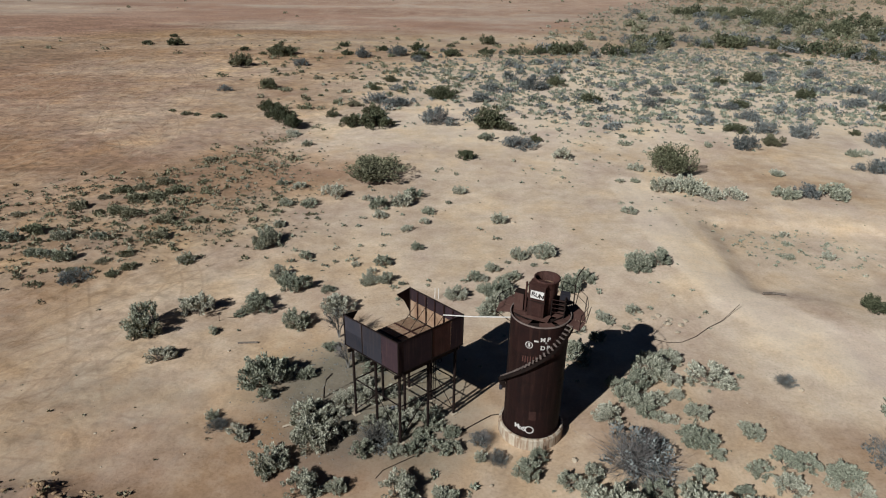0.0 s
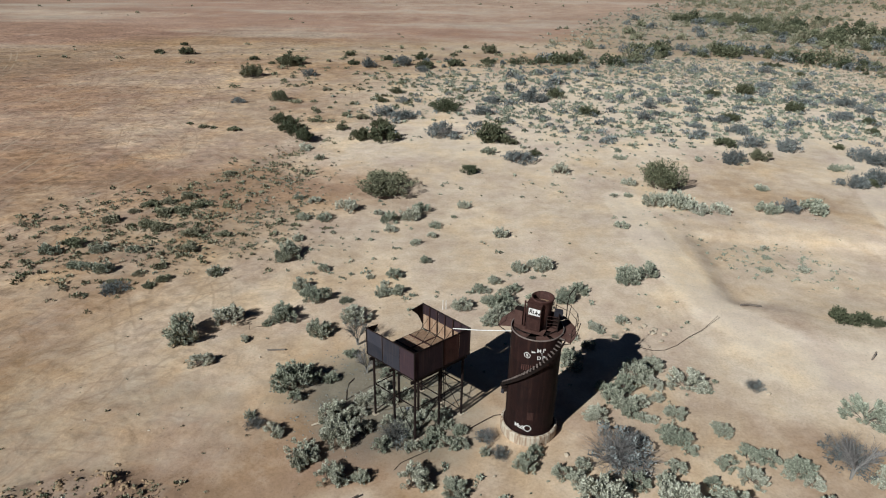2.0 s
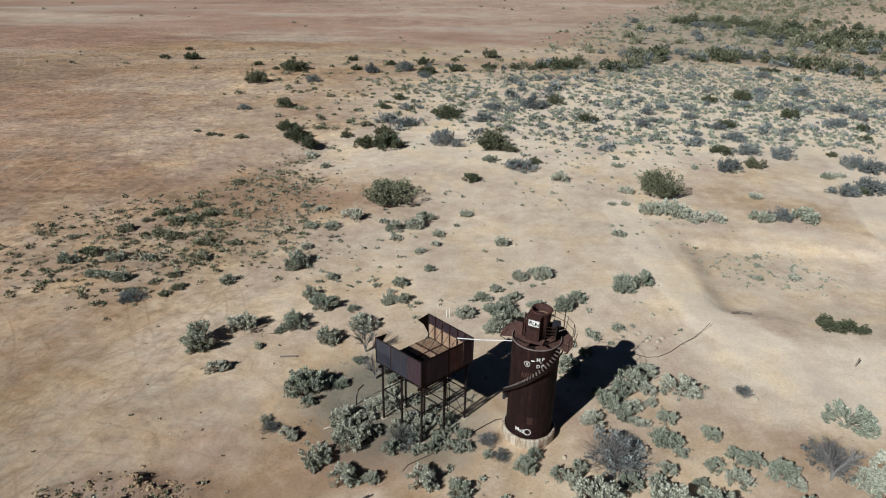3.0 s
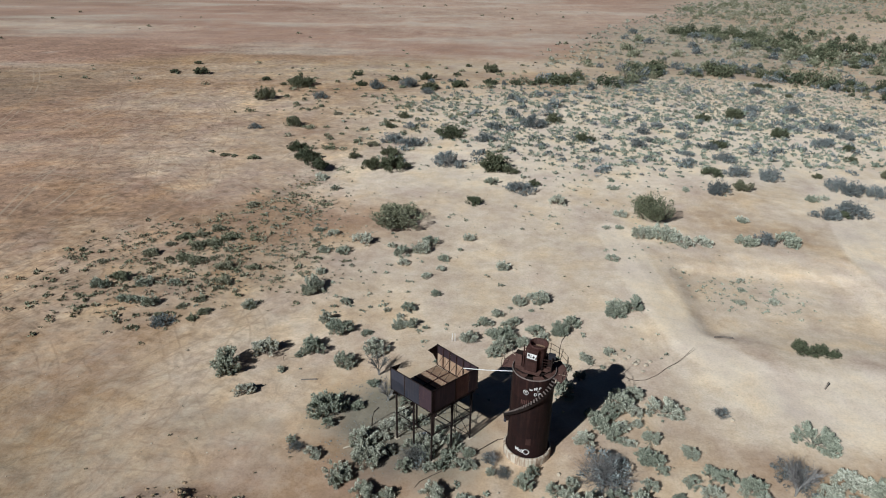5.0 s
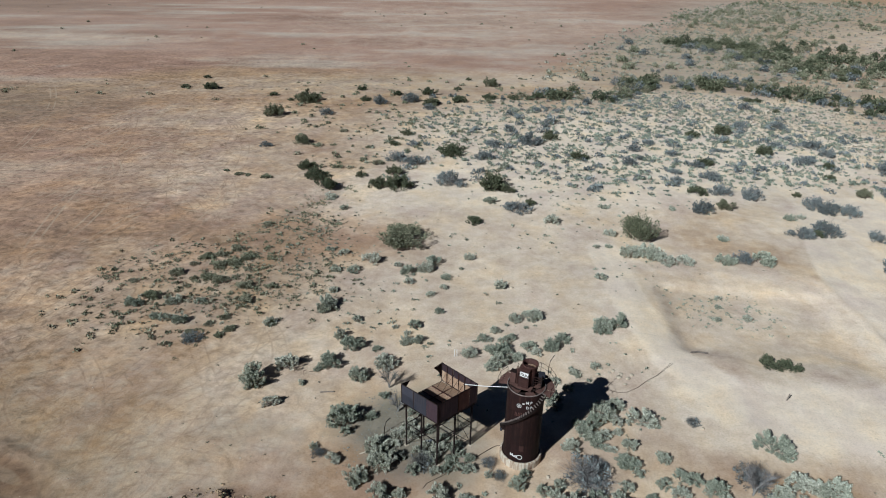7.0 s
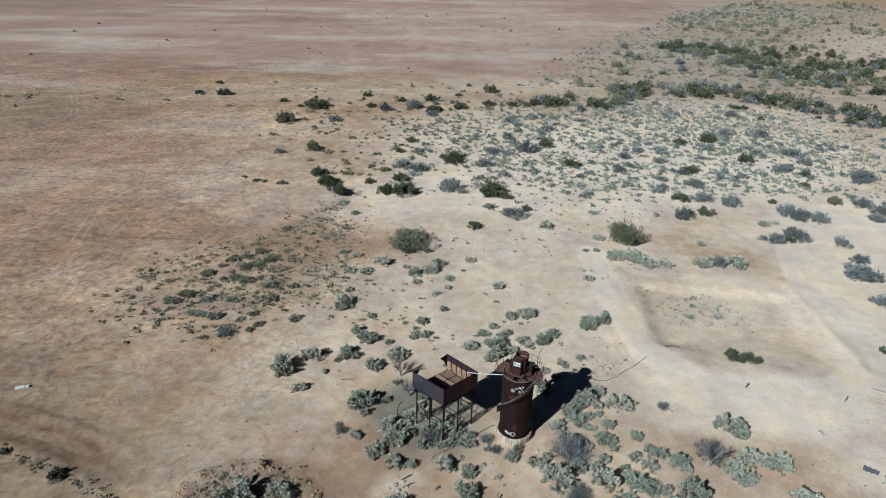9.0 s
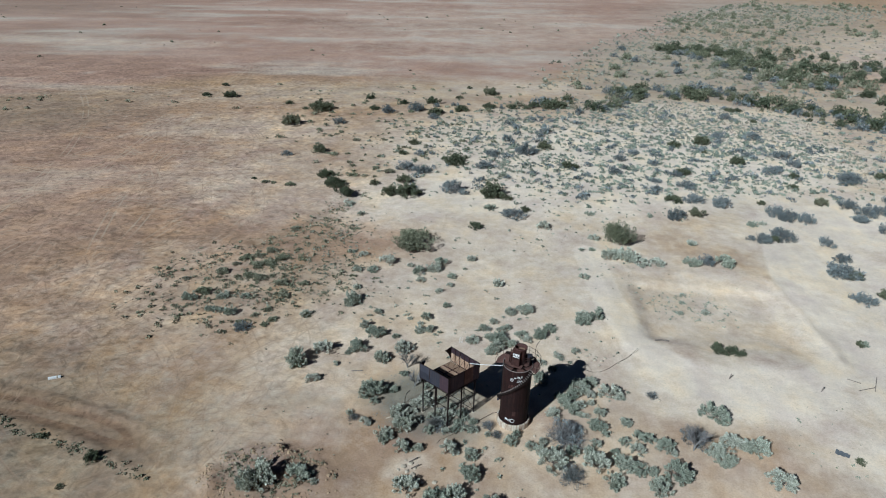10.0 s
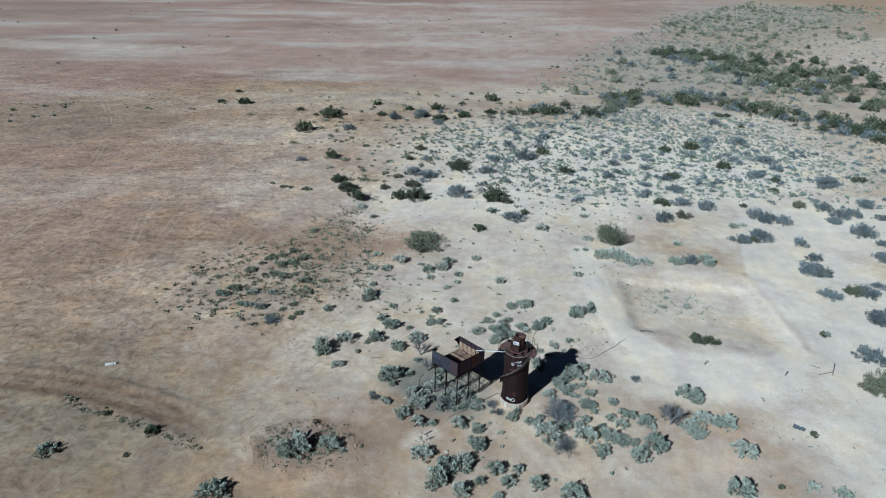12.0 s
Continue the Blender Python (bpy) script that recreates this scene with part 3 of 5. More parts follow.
    for name, size, at in (("cabin_wall", (0.92, 0.02, 2.05), (0, -0.36, 8.65)), ("cabin_wall", (0.92, 0.02, 2.05), (0, 0.36, 8.65)),
                           ("cabin_wall", (0.02, 0.70, 2.05), (-0.45, 0, 8.65)), ("cabin_wall", (0.02, 0.70, 2.05), (0.45, 0, 8.65)),
                           ("cabin_roof", (1.0, 0.80, 0.03), (0, 0, 9.69)), ("door_panel", (0.52, 0.015, 0.72), (0.08, -0.378, 8.30)),
                           ("band", (0.90, 0.03, 0.035), (0, -0.38, 8.75)), ("band", (0.03, 0.76, 0.035), (0.475, 0, 8.75)), ("band", (0.03, 0.76, 0.035), (0.475, 0, 9.3))):
        part(name, Shape().box(size, at=at), DECK_STEEL if name != "band" else DARK_STEEL, box)
    sign = Shape().box((0.74, 0.012, 0.46), at=(0.04, -0.378, 9.16))
    part("painted_patch", sign, GRAFFITI, box, "white sprayed patch lettered RUN")
    for k, letter in enumerate("RUN"):
        glyph = wrapped_text(letter, 0.36, 0, 0, 0)
        glyph.v = [(-0.19 + 0.23 * k + x * 0.95 + 0.12 * y, -0.387, 9.06 - 0.03 * k + y * (1.0 - 0.08 * k)) for x, y, _ in glyph.v]
        part("letter", glyph, DARK_STEEL, box, "dark sprayed letter")
    part("corner_post", Shape().rod([(-0.86, 0.12, 7.6), (-0.86, 0.12, 9.66)], 0.055, 8), DECK_STEEL, t)
    side = new("side_box")
    side.parent = t
    side.matrix_local = pose(-1.12, 0.55, 0, 0, 0, -25)
    part("box_body", Shape().box((0.52, 0.46, 1.05), at=(0, 0, 8.29)), WALK_STEEL, side)
    part("box_lid", Shape().box((0.58, 0.52, 0.03), at=(0, 0, 8.84)), DARK_STEEL, side)
    # chimney
    stack = Shape().shell([(0.60, 7.6), (0.62, 9.2), (0.67, 9.72), (0.71, 9.76), (0.71, 9.86), (0.64, 9.86), (0.60, 9.2), (0.58, 7.6)], n=40, at=(0.22, 0.38, 0))
    part("chimney", stack, DECK_STEEL, t, "short flared chimney of rusted steel", True)
    # disc added inside, its pale rust standing in for the sunlit bottom
    part("chimney_plug", Shape().shell([(0.02, 9.30), (0.60, 9.30), (0.60, 9.33), (0.02, 9.36)], n=32, at=(0.22, 0.38, 0)), TANK_RUST, t)
    # louvred vent
    vent = new("louvre_vent")
    vent.parent = t
    vent.matrix_local = pose(0.92, 0.02, 0, 0, 0, -14)
    part("vent_frame", Shape().box((0.05, 0.7, 1.0), at=(-0.34, 0, 8.26)).box((0.05, 0.7, 1.15), at=(0.36, 0, 8.34)).box((0.7, 0.04, 1.0), at=(0, 0.34, 8.26)), DARK_STEEL, vent)
    for i in range(4):
        part("slat", Shape().box((0.66, 0.30, 0.02), pose(0, -0.20, 8.0 + 0.25 * i, -28)), DECK_STEEL, vent)
    part("vent_top", Shape().box((0.5, 0.4, 0.34), pose(0.28, 0.22, 8.86, 4, 6, 12)), TANK_STEEL, vent, "grey sheet-steel top box")
    part("fallen_bar", Shape().rod([(0.35, -0.95, 7.80), (1.15, -0.35, 7.86)], 0.035, 5), DARK_STEEL, t)
    part("fallen_bar", Shape().rod([(-1.4, -0.3, 7.82), (-0.5, -0.75, 7.80)], 0.04, 5), DARK_STEEL, t)
    part("fallen_bar", Shape().rod([(-1.5, 0.0, 7.80), (-0.9, -0.95, 8.0)], 0.03, 5), DARK_STEEL, t)
    # spiral stair on the outside
    z0, z1, a0, a1, count = 3.55, 7.80, 186, 324, 24
    for r in (1.67, 2.02):
        pts = [(r * math.cos(radians(a0 + (a1 - a0) * i / 24)), r * math.sin(radians(a0 + (a1 - a0) * i / 24)), z0 + (z1 - z0) * i / 24 - 0.10) for i in range(25)]
        s = Shape()
        v, f = [], []
        for i, p in enumerate(pts):
            c, q = p[0] / r, p[1] / r
            for dr, dz in ((-0.012, -0.13), (0.012, -0.13), (0.012, 0.13), (-0.012, 0.13)):
                v.append((p[0] + dr * c, p[1] + dr * q, p[2] + dz))
        for i in range(24):
            f += [(4 * i + j, 4 * i + 4 + j, 4 * i + 4 + (j + 1) % 4, 4 * i + (j + 1) % 4) for j in range(4)]
        f += [(0, 1, 2, 3), (99, 98, 97, 96)]
        part("stringer", s.add(v, f), DARK_STEEL, t)
    for i in range(count):
        a = a0 + (a1 - a0) * (i + 0.5) / count
        z = z0 + (z1 - z0) * (i + 1) / count
        # pale steel carries the sunlit look of the tread tops
        part("tread", Shape().box((0.34, 0.10, 0.03), pose(1.85 * math.cos(radians(a)), 1.85 * math.sin(radians(a)), z, 0, 0, a)), TREAD_STEEL, t, "paler worn tread")
    part("stair_bracket", Shape().box((0.40, 0.5, 0.05), pose(-1.86, -0.2, 3.40, 0, 0, 6)).box((0.3, 0.06, 0.5), pose(-1.8, -0.05, 3.0, 0, -28, 0)), DARK_STEEL, t)
    part("side_valve", Shape().rod([(-1.60, 0.05, 2.75), (-1.95, 0.0, 2.75)], 0.09, 10).rod([(-1.9, 0, 2.6), (-1.9, 0, 2.9)], 0.11, 10), TANK_STEEL, t)
    # sprayed writing on the shell
    for letter, size, a, z in (("M", 0.34, 272, 7.04), ("P", 0.34, 283, 7.06), ("&", 0.22, 278, 6.84), ("D", 0.34, 273, 6.52), ("P", 0.34, 283, 6.54), ("M", 0.42, 236, 0.98), ("o", 0.40, 244, 0.95), ("S", 0.40, 251, 0.92)):
        part("sprayed_letter", wrapped_text(letter, size, a, z, 1.640), GRAFFITI, t, "white sprayed letter")
    part("sprayed_bar", Shape().shell([(1.632, 6.98), (1.642, 6.98), (1.642, 7.08), (1.632, 7.08)], 256, 264, n=6), GRAFFITI, t, "white sprayed dash")
    part("sprayed_ring", painted_ring(247, 6.72, 0.21, 0.04, 1.640), GRAFFITI, t, "white sprayed ring")
    part("sprayed_letter", wrapped_text("S", 0.26, 247, 6.64, 1.640), GRAFFITI, t, "white sprayed letter")
    part("sprayed_ring", painted_ring(262, 1.05, 0.26, 0.06, 1.640), GRAFFITI, t, "white sprayed ring")
    for k, a in enumerate((236, 241, 246, 251, 256, 261)):
        part("sprayed_bar", Shape().shell([(1.632, 5.55 + 0.02 * k), (1.641, 5.55 + 0.02 * k), (1.641, 5.95 + 0.02 * k), (1.632, 5.95 + 0.02 * k)], a, a + 1.6, n=3), FAINT_PAINT, t, "faint red sprayed stroke")
    part("worn_patch", Shape().shell([(1.632, 1.75), (1.6405, 1.75), (1.6405, 2.35), (1.632, 2.35)], 259, 273, n=6), DECK_STEEL, t, "worn paler brown patch")


build_tower()


# ---- the tank on its stand ----
NEAR, RIGHT, FAR, LEFT = (-7.50, -2.20), (-4.20, 1.00), (-7.55, 3.85), (-10.90, 0.40)
TANK_Z0, TANK_Z1 = 5.05, 7.05


def tank_xy(s, q):
    """s: from the near corner to the right one; q: to the left one."""
    return (NEAR[0] + s * (RIGHT[0] - NEAR[0]) + q * (LEFT[0] - NEAR[0]), NEAR[1] + s * (RIGHT[1] - NEAR[1]) + q * (LEFT[1] - NEAR[1]))


def along(a, b, s):
    return (a[0] + (b[0] - a[0]) * s, a[1] + (b[1] - a[1]) * s)


def build_tank():
    t = thing("water_tank", "open rusted steel water tank with torn side on tall legs", "tank")
    zm = (TANK_Z0 + TANK_Z1) / 2
    for a, b, cuts in ((LEFT, NEAR, (0, 0.34, 0.70, 1)), (NEAR, RIGHT, (0, 0.50, 0.80, 1)), (RIGHT, FAR, (0, 0.33, 0.66, 1))):
        for i, (s0, s1) in enumerate(zip(cuts, cuts[1:])):
            p, q = along(a, b, s0 + 0.002), along(a, b, s1 - 0.002)
            inner = a == RIGHT
            for z0, z1 in ((TANK_Z0, zm), (zm + 0.004, TANK_Z1)) if a == LEFT else ((TANK_Z0, zm + 0.15), (zm + 0.154, TANK_Z1)) if inner else ((TANK_Z0, TANK_Z1),):
                # inner face: pale rust in the lower row, dark purple in the upper
                mat = (TANK_RUST if z0 < zm else TANK_PURPLE) if inner else DECK_STEEL if (a == NEAR and i == 1) else TANK_PURPLE if (a == NEAR or i == 2) else TANK_STEEL
                part("wall_plate", Shape().panel(p, q, z0, z1, 0.012), mat, t, "sun-bleached rusty inner plate" if inner else "")
        part("top_angle", Shape().panel(a, b, TANK_Z1 - 0.06, TANK_Z1 + 0.005, 0.05), DARK_STEEL, t)
        part("seam_strip", Shape().panel(along(a, b, cuts[1] - 0.008), along(a, b, cuts[1] + 0.008), TANK_Z0, TANK_Z1 - 0.07, 0.05), DARK_STEEL, t)
        part("bottom_angle", Shape().panel(a, b, TANK_Z0 - 0.05, TANK_Z0 + 0.02, 0.06), DARK_STEEL, t)
    for c in (NEAR, RIGHT, LEFT, FAR):
        part("corner_angle", Shape().rod([(*c, TANK_Z0 - 0.04), (*c, TANK_Z1 + 0.004)], 0.05, 6), DARK_STEEL, t)
    # torn remains of the far side; the far corner's reaches lower to block sun
    for c, d, w, low in ((LEFT, FAR, 0.20, 0.2), (FAR, LEFT, 0.22, 1.25)):
        p, q = along(c, d, w), c
        v = [(q[0], q[1], TANK_Z1), (p[0], p[1], TANK_Z1 - 0.12), (p[0] * 0.45 + q[0] * 0.55, p[1] * 0.45 + q[1] * 0.55, TANK_Z1 - 0.75), (q[0], q[1], TANK_Z0 + low * 0.2)]
        back = [(x + 0.008, y + 0.010, z) for x, y, z in v]
        part("torn_plate", Shape().add(v + back, [(0, 1, 2, 3), (7, 6, 5, 4), (0, 4, 5, 1), (1, 5, 6, 2), (2, 6, 7, 3), (3, 7, 4, 0)]), SHELL_STEEL, t, "torn dark steel remnant")
    # floor plates with raised joints
    for i in range(4):
        for k in range(3):
            c = [tank_xy(s, q) for s, q in ((i / 4 + 0.005, k / 3 + 0.005), ((i + 1) / 4 - 0.005, k / 3 + 0.005), ((i + 1) / 4 - 0.005, (k + 1) / 3 - 0.005), (i / 4 + 0.005, (k + 1) / 3 - 0.005))]
            v = [(x, y, z) for z in (TANK_Z0 + 0.03, TANK_Z0 + 0.045) for x, y in c]
            part("floor_plate", Shape().add(v, [(3, 2, 1, 0), (4, 5, 6, 7), (0, 1, 5, 4), (1, 2, 6, 5), (2, 3, 7, 6), (3, 0, 4, 7)]), TANK_RUST, t)
    # unseen sheet added below the plates so no sun leaks through their joints
    c = [tank_xy(s, q) for s, q in ((-0.01, -0.01), (1.01, -0.01), (1.01, 1.01), (-0.01, 1.01))]
    v = [(x, y, z) for z in (TANK_Z0 - 0.01, TANK_Z0 + 0.02) for x, y in c]
    part("floor_pan", Shape().add(v, [(3, 2, 1, 0), (4, 5, 6, 7), (0, 1, 5, 4), (1, 2, 6, 5), (2, 3, 7, 6), (3, 0, 4, 7)]), DARK_STEEL, t)
    for i in range(1, 4):
        part("floor_rib", Shape().panel(tank_xy(i / 4, 0.01), tank_xy(i / 4, 0.99), TANK_Z0 + 0.045, TANK_Z0 + 0.12, 0.06), DECK_STEEL, t)
    for k in (1, 2):
        part("floor_rib", Shape().panel(tank_xy(0.01, k / 3), tank_xy(0.99, k / 3), TANK_Z0 + 0.045, TANK_Z0 + 0.11, 0.05), DECK_STEEL, t)
    # ribs and stays on the inside of the standing back wall
    for k in range(1, 6):
        p = along(RIGHT, FAR, k / 6)
        c = along(p, along(NEAR, LEFT, k / 6), 0.02)
        part("wall_rib", Shape().rod([(*c, TANK_Z0 + 0.05), (*c, TANK_Z1 - 0.03)], 0.03, 4), DECK_STEEL, t)
        if k in (2, 3, 4, 5):
            e = along(p, along(NEAR, LEFT, k / 6), 0.30)
            part("stay_rod", Shape().rod([(*c, TANK_Z1 - 0.75), (*e, TANK_Z0 + 0.06)], 0.022, 4), DARK_STEEL, t)
    # stand
    grid = (0.06, 0.5, 0.94)
    for s in grid:
        part("bearer", Shape().panel(tank_xy(s, -0.01), tank_xy(s, 1.01), TANK_Z0 - 0.24, TANK_Z0 - 0.05, 0.10), DARK_STEEL, t)
        for q in grid:
            x, y = tank_xy(s, q)
            part("leg", Shape().rod([(x, y, -0.25), (x, y, TANK_Z0 - 0.42)], 0.082, 8), DARK_STEEL, t)
            part("foot_plate", Shape().box((0.4, 0.4, 0.12), pose(x, y, -0.02, 0, 0, 44)), STONE, t)
    for q in grid:
        part("bearer", Shape().panel(tank_xy(-0.01, q), tank_xy(1.01, q), TANK_Z0 - 0.44, TANK_Z0 - 0.24, 0.10), DARK_STEEL, t)
        for z in (2.55,):
            part("tie_bar", Shape().rod([(*tank_xy(0.06, q), z), (*tank_xy(0.94, q), z)], 0.042, 5), DARK_STEEL, t)
            part("tie_bar", Shape().rod([(*tank_xy(q, 0.06), z + 0.07), (*tank_xy(q, 0.94), z + 0.07)], 0.042, 5), DARK_STEEL, t)
    for a, b in (((0.06, 0.06), (0.5, 0.06)), ((0.94, 0.06), (0.5, 0.06)), ((0.06, 0.06), (0.06, 0.5)), ((0.06, 0.94), (0.06, 0.5)), ((0.94, 0.94), (0.5, 0.94)), ((0.94, 0.06), (0.94, 0.5)), ((0.94, 0.94), (0.94, 0.5))):
        part("brace", Shape().rod([(*tank_xy(*a), 0.3), (*tank_xy(*b), 2.5)], 0.027, 4), DARK_STEEL, t)
    for k in range(2):
        x, y = tank_xy(0.80 + 0.035 * k, 0.30)
        part("downpipe", Shape().rod([(x, y, -0.2), (x, y, TANK_Z0 - 0.1)], 0.028, 6), DARK_STEEL, t)
    for x, y, z in ((-5.6, 0.9, 4.3), (-5.5, 1.3, 3.6), (-6.4, 0.2, 4.35)):
        ring = [(x + 0.11 * math.cos(k * math.pi / 5), y + 0.08 * math.cos(k * math.pi / 5), z + 0.13 * math.sin(k * math.pi / 5)) for k in range(11)]
        part("hanging_ring", Shape().rod(ring, 0.025, 4), DARK_STEEL, t)


build_tank()
pipe = tagged(new("pipe", Shape().rod([(-5.32, 0.75, 7.10), (-3.6, 0.45, 7.26), (-1.58, 0.2, 7.50)], 0.032, 8).mesh("pipe", PALE_PAINT)), "pale painted pipe from the tank to the tower", "pipe")


# ---- plants ----
def unit(a):
    return a / np.linalg.norm(a, axis=1)[:, None]


def leaf_cloud(rng, centres, radii, per, leaf, lift=0.5, squash=1.0, slim=0.5):
    """Pointed leaves in tufts that lean outwards and up."""
    s = Shape()
    for c, r in zip(centres, radii):
        c = np.array(c)
        axis_ = np.array((c[0] * 0.7, c[1] * 0.7, c[2] * 0.5 + lift))
        axis_ = axis_ / np.linalg.norm(axis_)
        d = unit(rng.normal(size=(per, 3)))
        off = d * (r * (0.25 + 0.75 * rng.rand(per)[:, None] ** 0.5))
        off = off + axis_ * (off @ axis_)[:, None] * (squash - 1)
        pos = c + off
        way = unit(axis_ * 0.9 + d * 0.6 + rng.normal(size=(per, 3)) * 0.45)
        side = unit(np.cross(way, rng.normal(size=(per, 3))))
        L = leaf * (0.6 + 0.8 * rng.rand(per))[:, None]
        pos[:, 2] = np.maximum(pos[:, 2], 0.02)
        tri = np.stack([pos - side * L * slim, pos + side * L * slim, pos + way * L * 1.1], 1).reshape(-1, 3)
        s.add(tri.tolist(), [(3 * i, 3 * i + 1, 3 * i + 2) for i in range(per)])
    return s


def branch_tips(rng, n, R, H, low=0.45):
    """Tuft centres at the ends of branches that fan out from one root, in a few uneven lobes."""
    lobes = [(rng.rand() * 2 * math.pi, 0.35 + 0.35 * rng.rand(), 0.55 + 0.45 * rng.rand()) for _ in range(5)]
    pts, rad = [], []
    for i in range(n):
        a0, far, tall = lobes[i % 5]
        a, e = a0 + rng.normal() * 0.85, math.asin(rng.rand() ** 0.95)
        k = low + (1.0 - low) * rng.rand() ** 0.6
        pts.append((R * k * (0.25 * far * math.cos(a0) + 0.86 * math.cos(e) * math.cos(a)), R * k * (0.25 * far * math.sin(a0) + 0.86 * math.cos(e) * math.sin(a)), H * (0.10 + 0.80 * k * tall * math.sin(e))))
        rad.append(R * (0.085 + 0.06 * rng.rand()))
    return pts, rad


def dome_points(rng, n, R, H, inner=0.35, even=False):
    pts, rad = [], []
    lobes = rng.rand(8) * (0.2 if even else 0.45) + (0.85 if even else 0.72)
    for _ in range(n):
        a, e = rng.rand() * 2 * math.pi, math.asin(rng.rand() ** 0.8)
        k = (inner + (0.86 - inner) * rng.rand() ** 0.5) * lobes[int(a / (2 * math.pi) * 8) % 8]
        pts.append((R * k * math.cos(e) * math.cos(a), R * k * math.cos(e) * math.sin(a), H * (0.12 + 0.75 * k * math.sin(e))))
        rad.append(R * (0.17 + 0.15 * rng.rand()))
    return pts, rad


def stems(rng, ends, root, r):
    s = Shape()
    for e in ends:
        e = Vector(e)
        m = e * 0.5 + Vector(rng.normal(size=3)) * 0.06 + Vector((0, 0, -0.06 * root))
        s.rod([(rng.normal() * 0.04, rng.normal() * 0.04, -0.12), m, e], r, 4, 0.35)
    return s


def twig_cloud(rng, n, R, H, r):
    s = Shape()
    for _ in range(n):
        a, e = rng.rand() * 2 * math.pi, rng.rand() ** 0.7 * 1.35 + 0.12
        L = 0.5 + 0.5 * rng.rand()
        d = Vector((math.cos(a) * math.cos(e) * R, math.sin(a) * math.cos(e) * R, math.sin(e) * H)) * L
        m = d * 0.5 + Vector(rng.normal(size=3)) * 0.10
        s.rod([(rng.normal() * 0.16, rng.normal() * 0.16, -0.1), m, d], r, 3, 0.3)
        for _ in range(3):
            b = m + (d - m) * rng.rand()
            s.rod([b, b + d.normalized() * 0.28 + Vector(rng.normal(size=3)) * 0.16], r * 0.55, 3, 0.4)
    return s


def plant(name, label, category, group, foliage, leaf_mat, wood, wood_mat, leaf_name="foliage", wood_name="branchwork"):
    ob = thing(name, label, category, (0, 0, -50), group)
    if foliage is not None:
        part(leaf_name, foliage, leaf_mat, ob)
    if wood is not None:
        part(wood_name, wood, wood_mat, ob)
    return ob


def kinds():
    out = {"near": [], "heath": [], "salt": [], "dead": [], "blue": [], "green": [], "olive": []}
    for k in range(7):
        rng = np.random.RandomState(100 + k)
        pts, rad = branch_tips(rng, 44, 1.0, 1.0 + 0.2 * rng.rand())
        rad = [r * 1.2 for r in rad]
        out["salt"].append(plant("saltbush", "grey-green rounded saltbush growing on sandy ground", "shrub", "saltbushes", leaf_cloud(rng, pts, rad, 50, 0.10, 0.45, 1.8, 0.45), SALT_LEAF, stems(rng, pts[:10], 1, 0.03), BARK))
    for k in range(8):
        rng = np.random.RandomState(150 + k)
        pts, rad = branch_tips(rng, 70, 1.0, 1.05 + 0.25 * rng.rand())
        out["near"].append(plant("saltbush", "grey-green rounded saltbush with pale tips on sandy ground", "shrub", "saltbushes", leaf_cloud(rng, pts, rad, 84, 0.070, 0.45, 1.9, 0.42), SALT_LEAF, stems(rng, pts[:34], 1, 0.020), BARK))
    for k in range(3):
        rng = np.random.RandomState(180 + k)
        pts, rad = dome_points(rng, 30, 1.0, 0.8)
        out["heath"].append(plant("low_shrub", "low dull green shrub on brown soil", "shrub", "low shrubs", leaf_cloud(rng, pts, rad, 60, 0.11, 0.5), HEATH_LEAF, stems(rng, pts[:8], 1, 0.025), BARK))
    for k in range(4):
        rng = np.random.RandomState(200 + k)
        pts, rad = branch_tips(rng, 30, 1.0, 0.95)
        out["dead"].append(plant("dead_bush", "bare grey bush of tangled dry twigs", "shrub", "dead bushes", leaf_cloud(rng, pts, [r * 1.2 for r in rad], 34, 0.07, 0.6, 2.0, 0.35), BLUE_LEAF, twig_cloud(rng, 240, 0.92, 0.85, 0.009), TWIG, "withered_foliage", "twig_tangle"))
    for k in range(5):
        rng = np.random.RandomState(300 + k)
        pts, rad = branch_tips(rng, 44, 1.0, 1.1)
        out["blue"].append(plant("bluebush", "blue-grey open desert bush on pale sand", "shrub", "bluebushes", leaf_cloud(rng, pts, [r * 1.3 for r in rad], 44, 0.085, 0.6, 2.0, 0.4), BLUE_LEAF, twig_cloud(rng, 30, 0.9, 0.9, 0.014), TWIG))
    for k in range(5):
        rng = np.random.RandomState(400 + k)
        pts, rad = branch_tips(rng, 50, 1.0, 1.1, 0.35)
        out["green"].append(plant("green_bush", "dense dark green desert bush on sandy ground", "shrub", "green bushes", leaf_cloud(rng, pts, [r * 1.45 for r in rad], 60, 0.085, 0.5, 1.5, 0.45), GREEN_LEAF, stems(rng, pts[:10], 1, 0.035), BARK))
    for k in range(2):
        rng = np.random.RandomState(500 + k)
        pts, rad = branch_tips(rng, 110, 1.0, 1.35, 0.3)
        pts = [(x, y, z + 0.14) for x, y, z in pts]
        out["olive"].append(plant("small_tree", "spreading olive-green small tree with several trunks", "tree", "olive trees", leaf_cloud(rng, pts, [r * 1.15 for r in rad], 60, 0.062, 0.6, 1.7, 0.4), OLIVE_LEAF, stems(rng, pts[:36], 2, 0.03), BARK, "crown", "trunk"))
    return out


def sow(models, spots, rng, tall=1.0):
    for x, y, r in spots:
        ob = models[rng.randint(len(models))]
        q = r * 1.04
        m = Matrix.Translation((x, y, ground_at(x, y) - 0.03)) @ Matrix.Rotation(rng.rand() * 6.28, 4, "Z") @ Matrix.Diagonal((q * (0.9 + 0.2 * rng.rand()), q * (0.9 + 0.2 * rng.rand()), q * tall * (0.75 + 0.35 * rng.rand()), 1))
        copy_thing(ob, m)


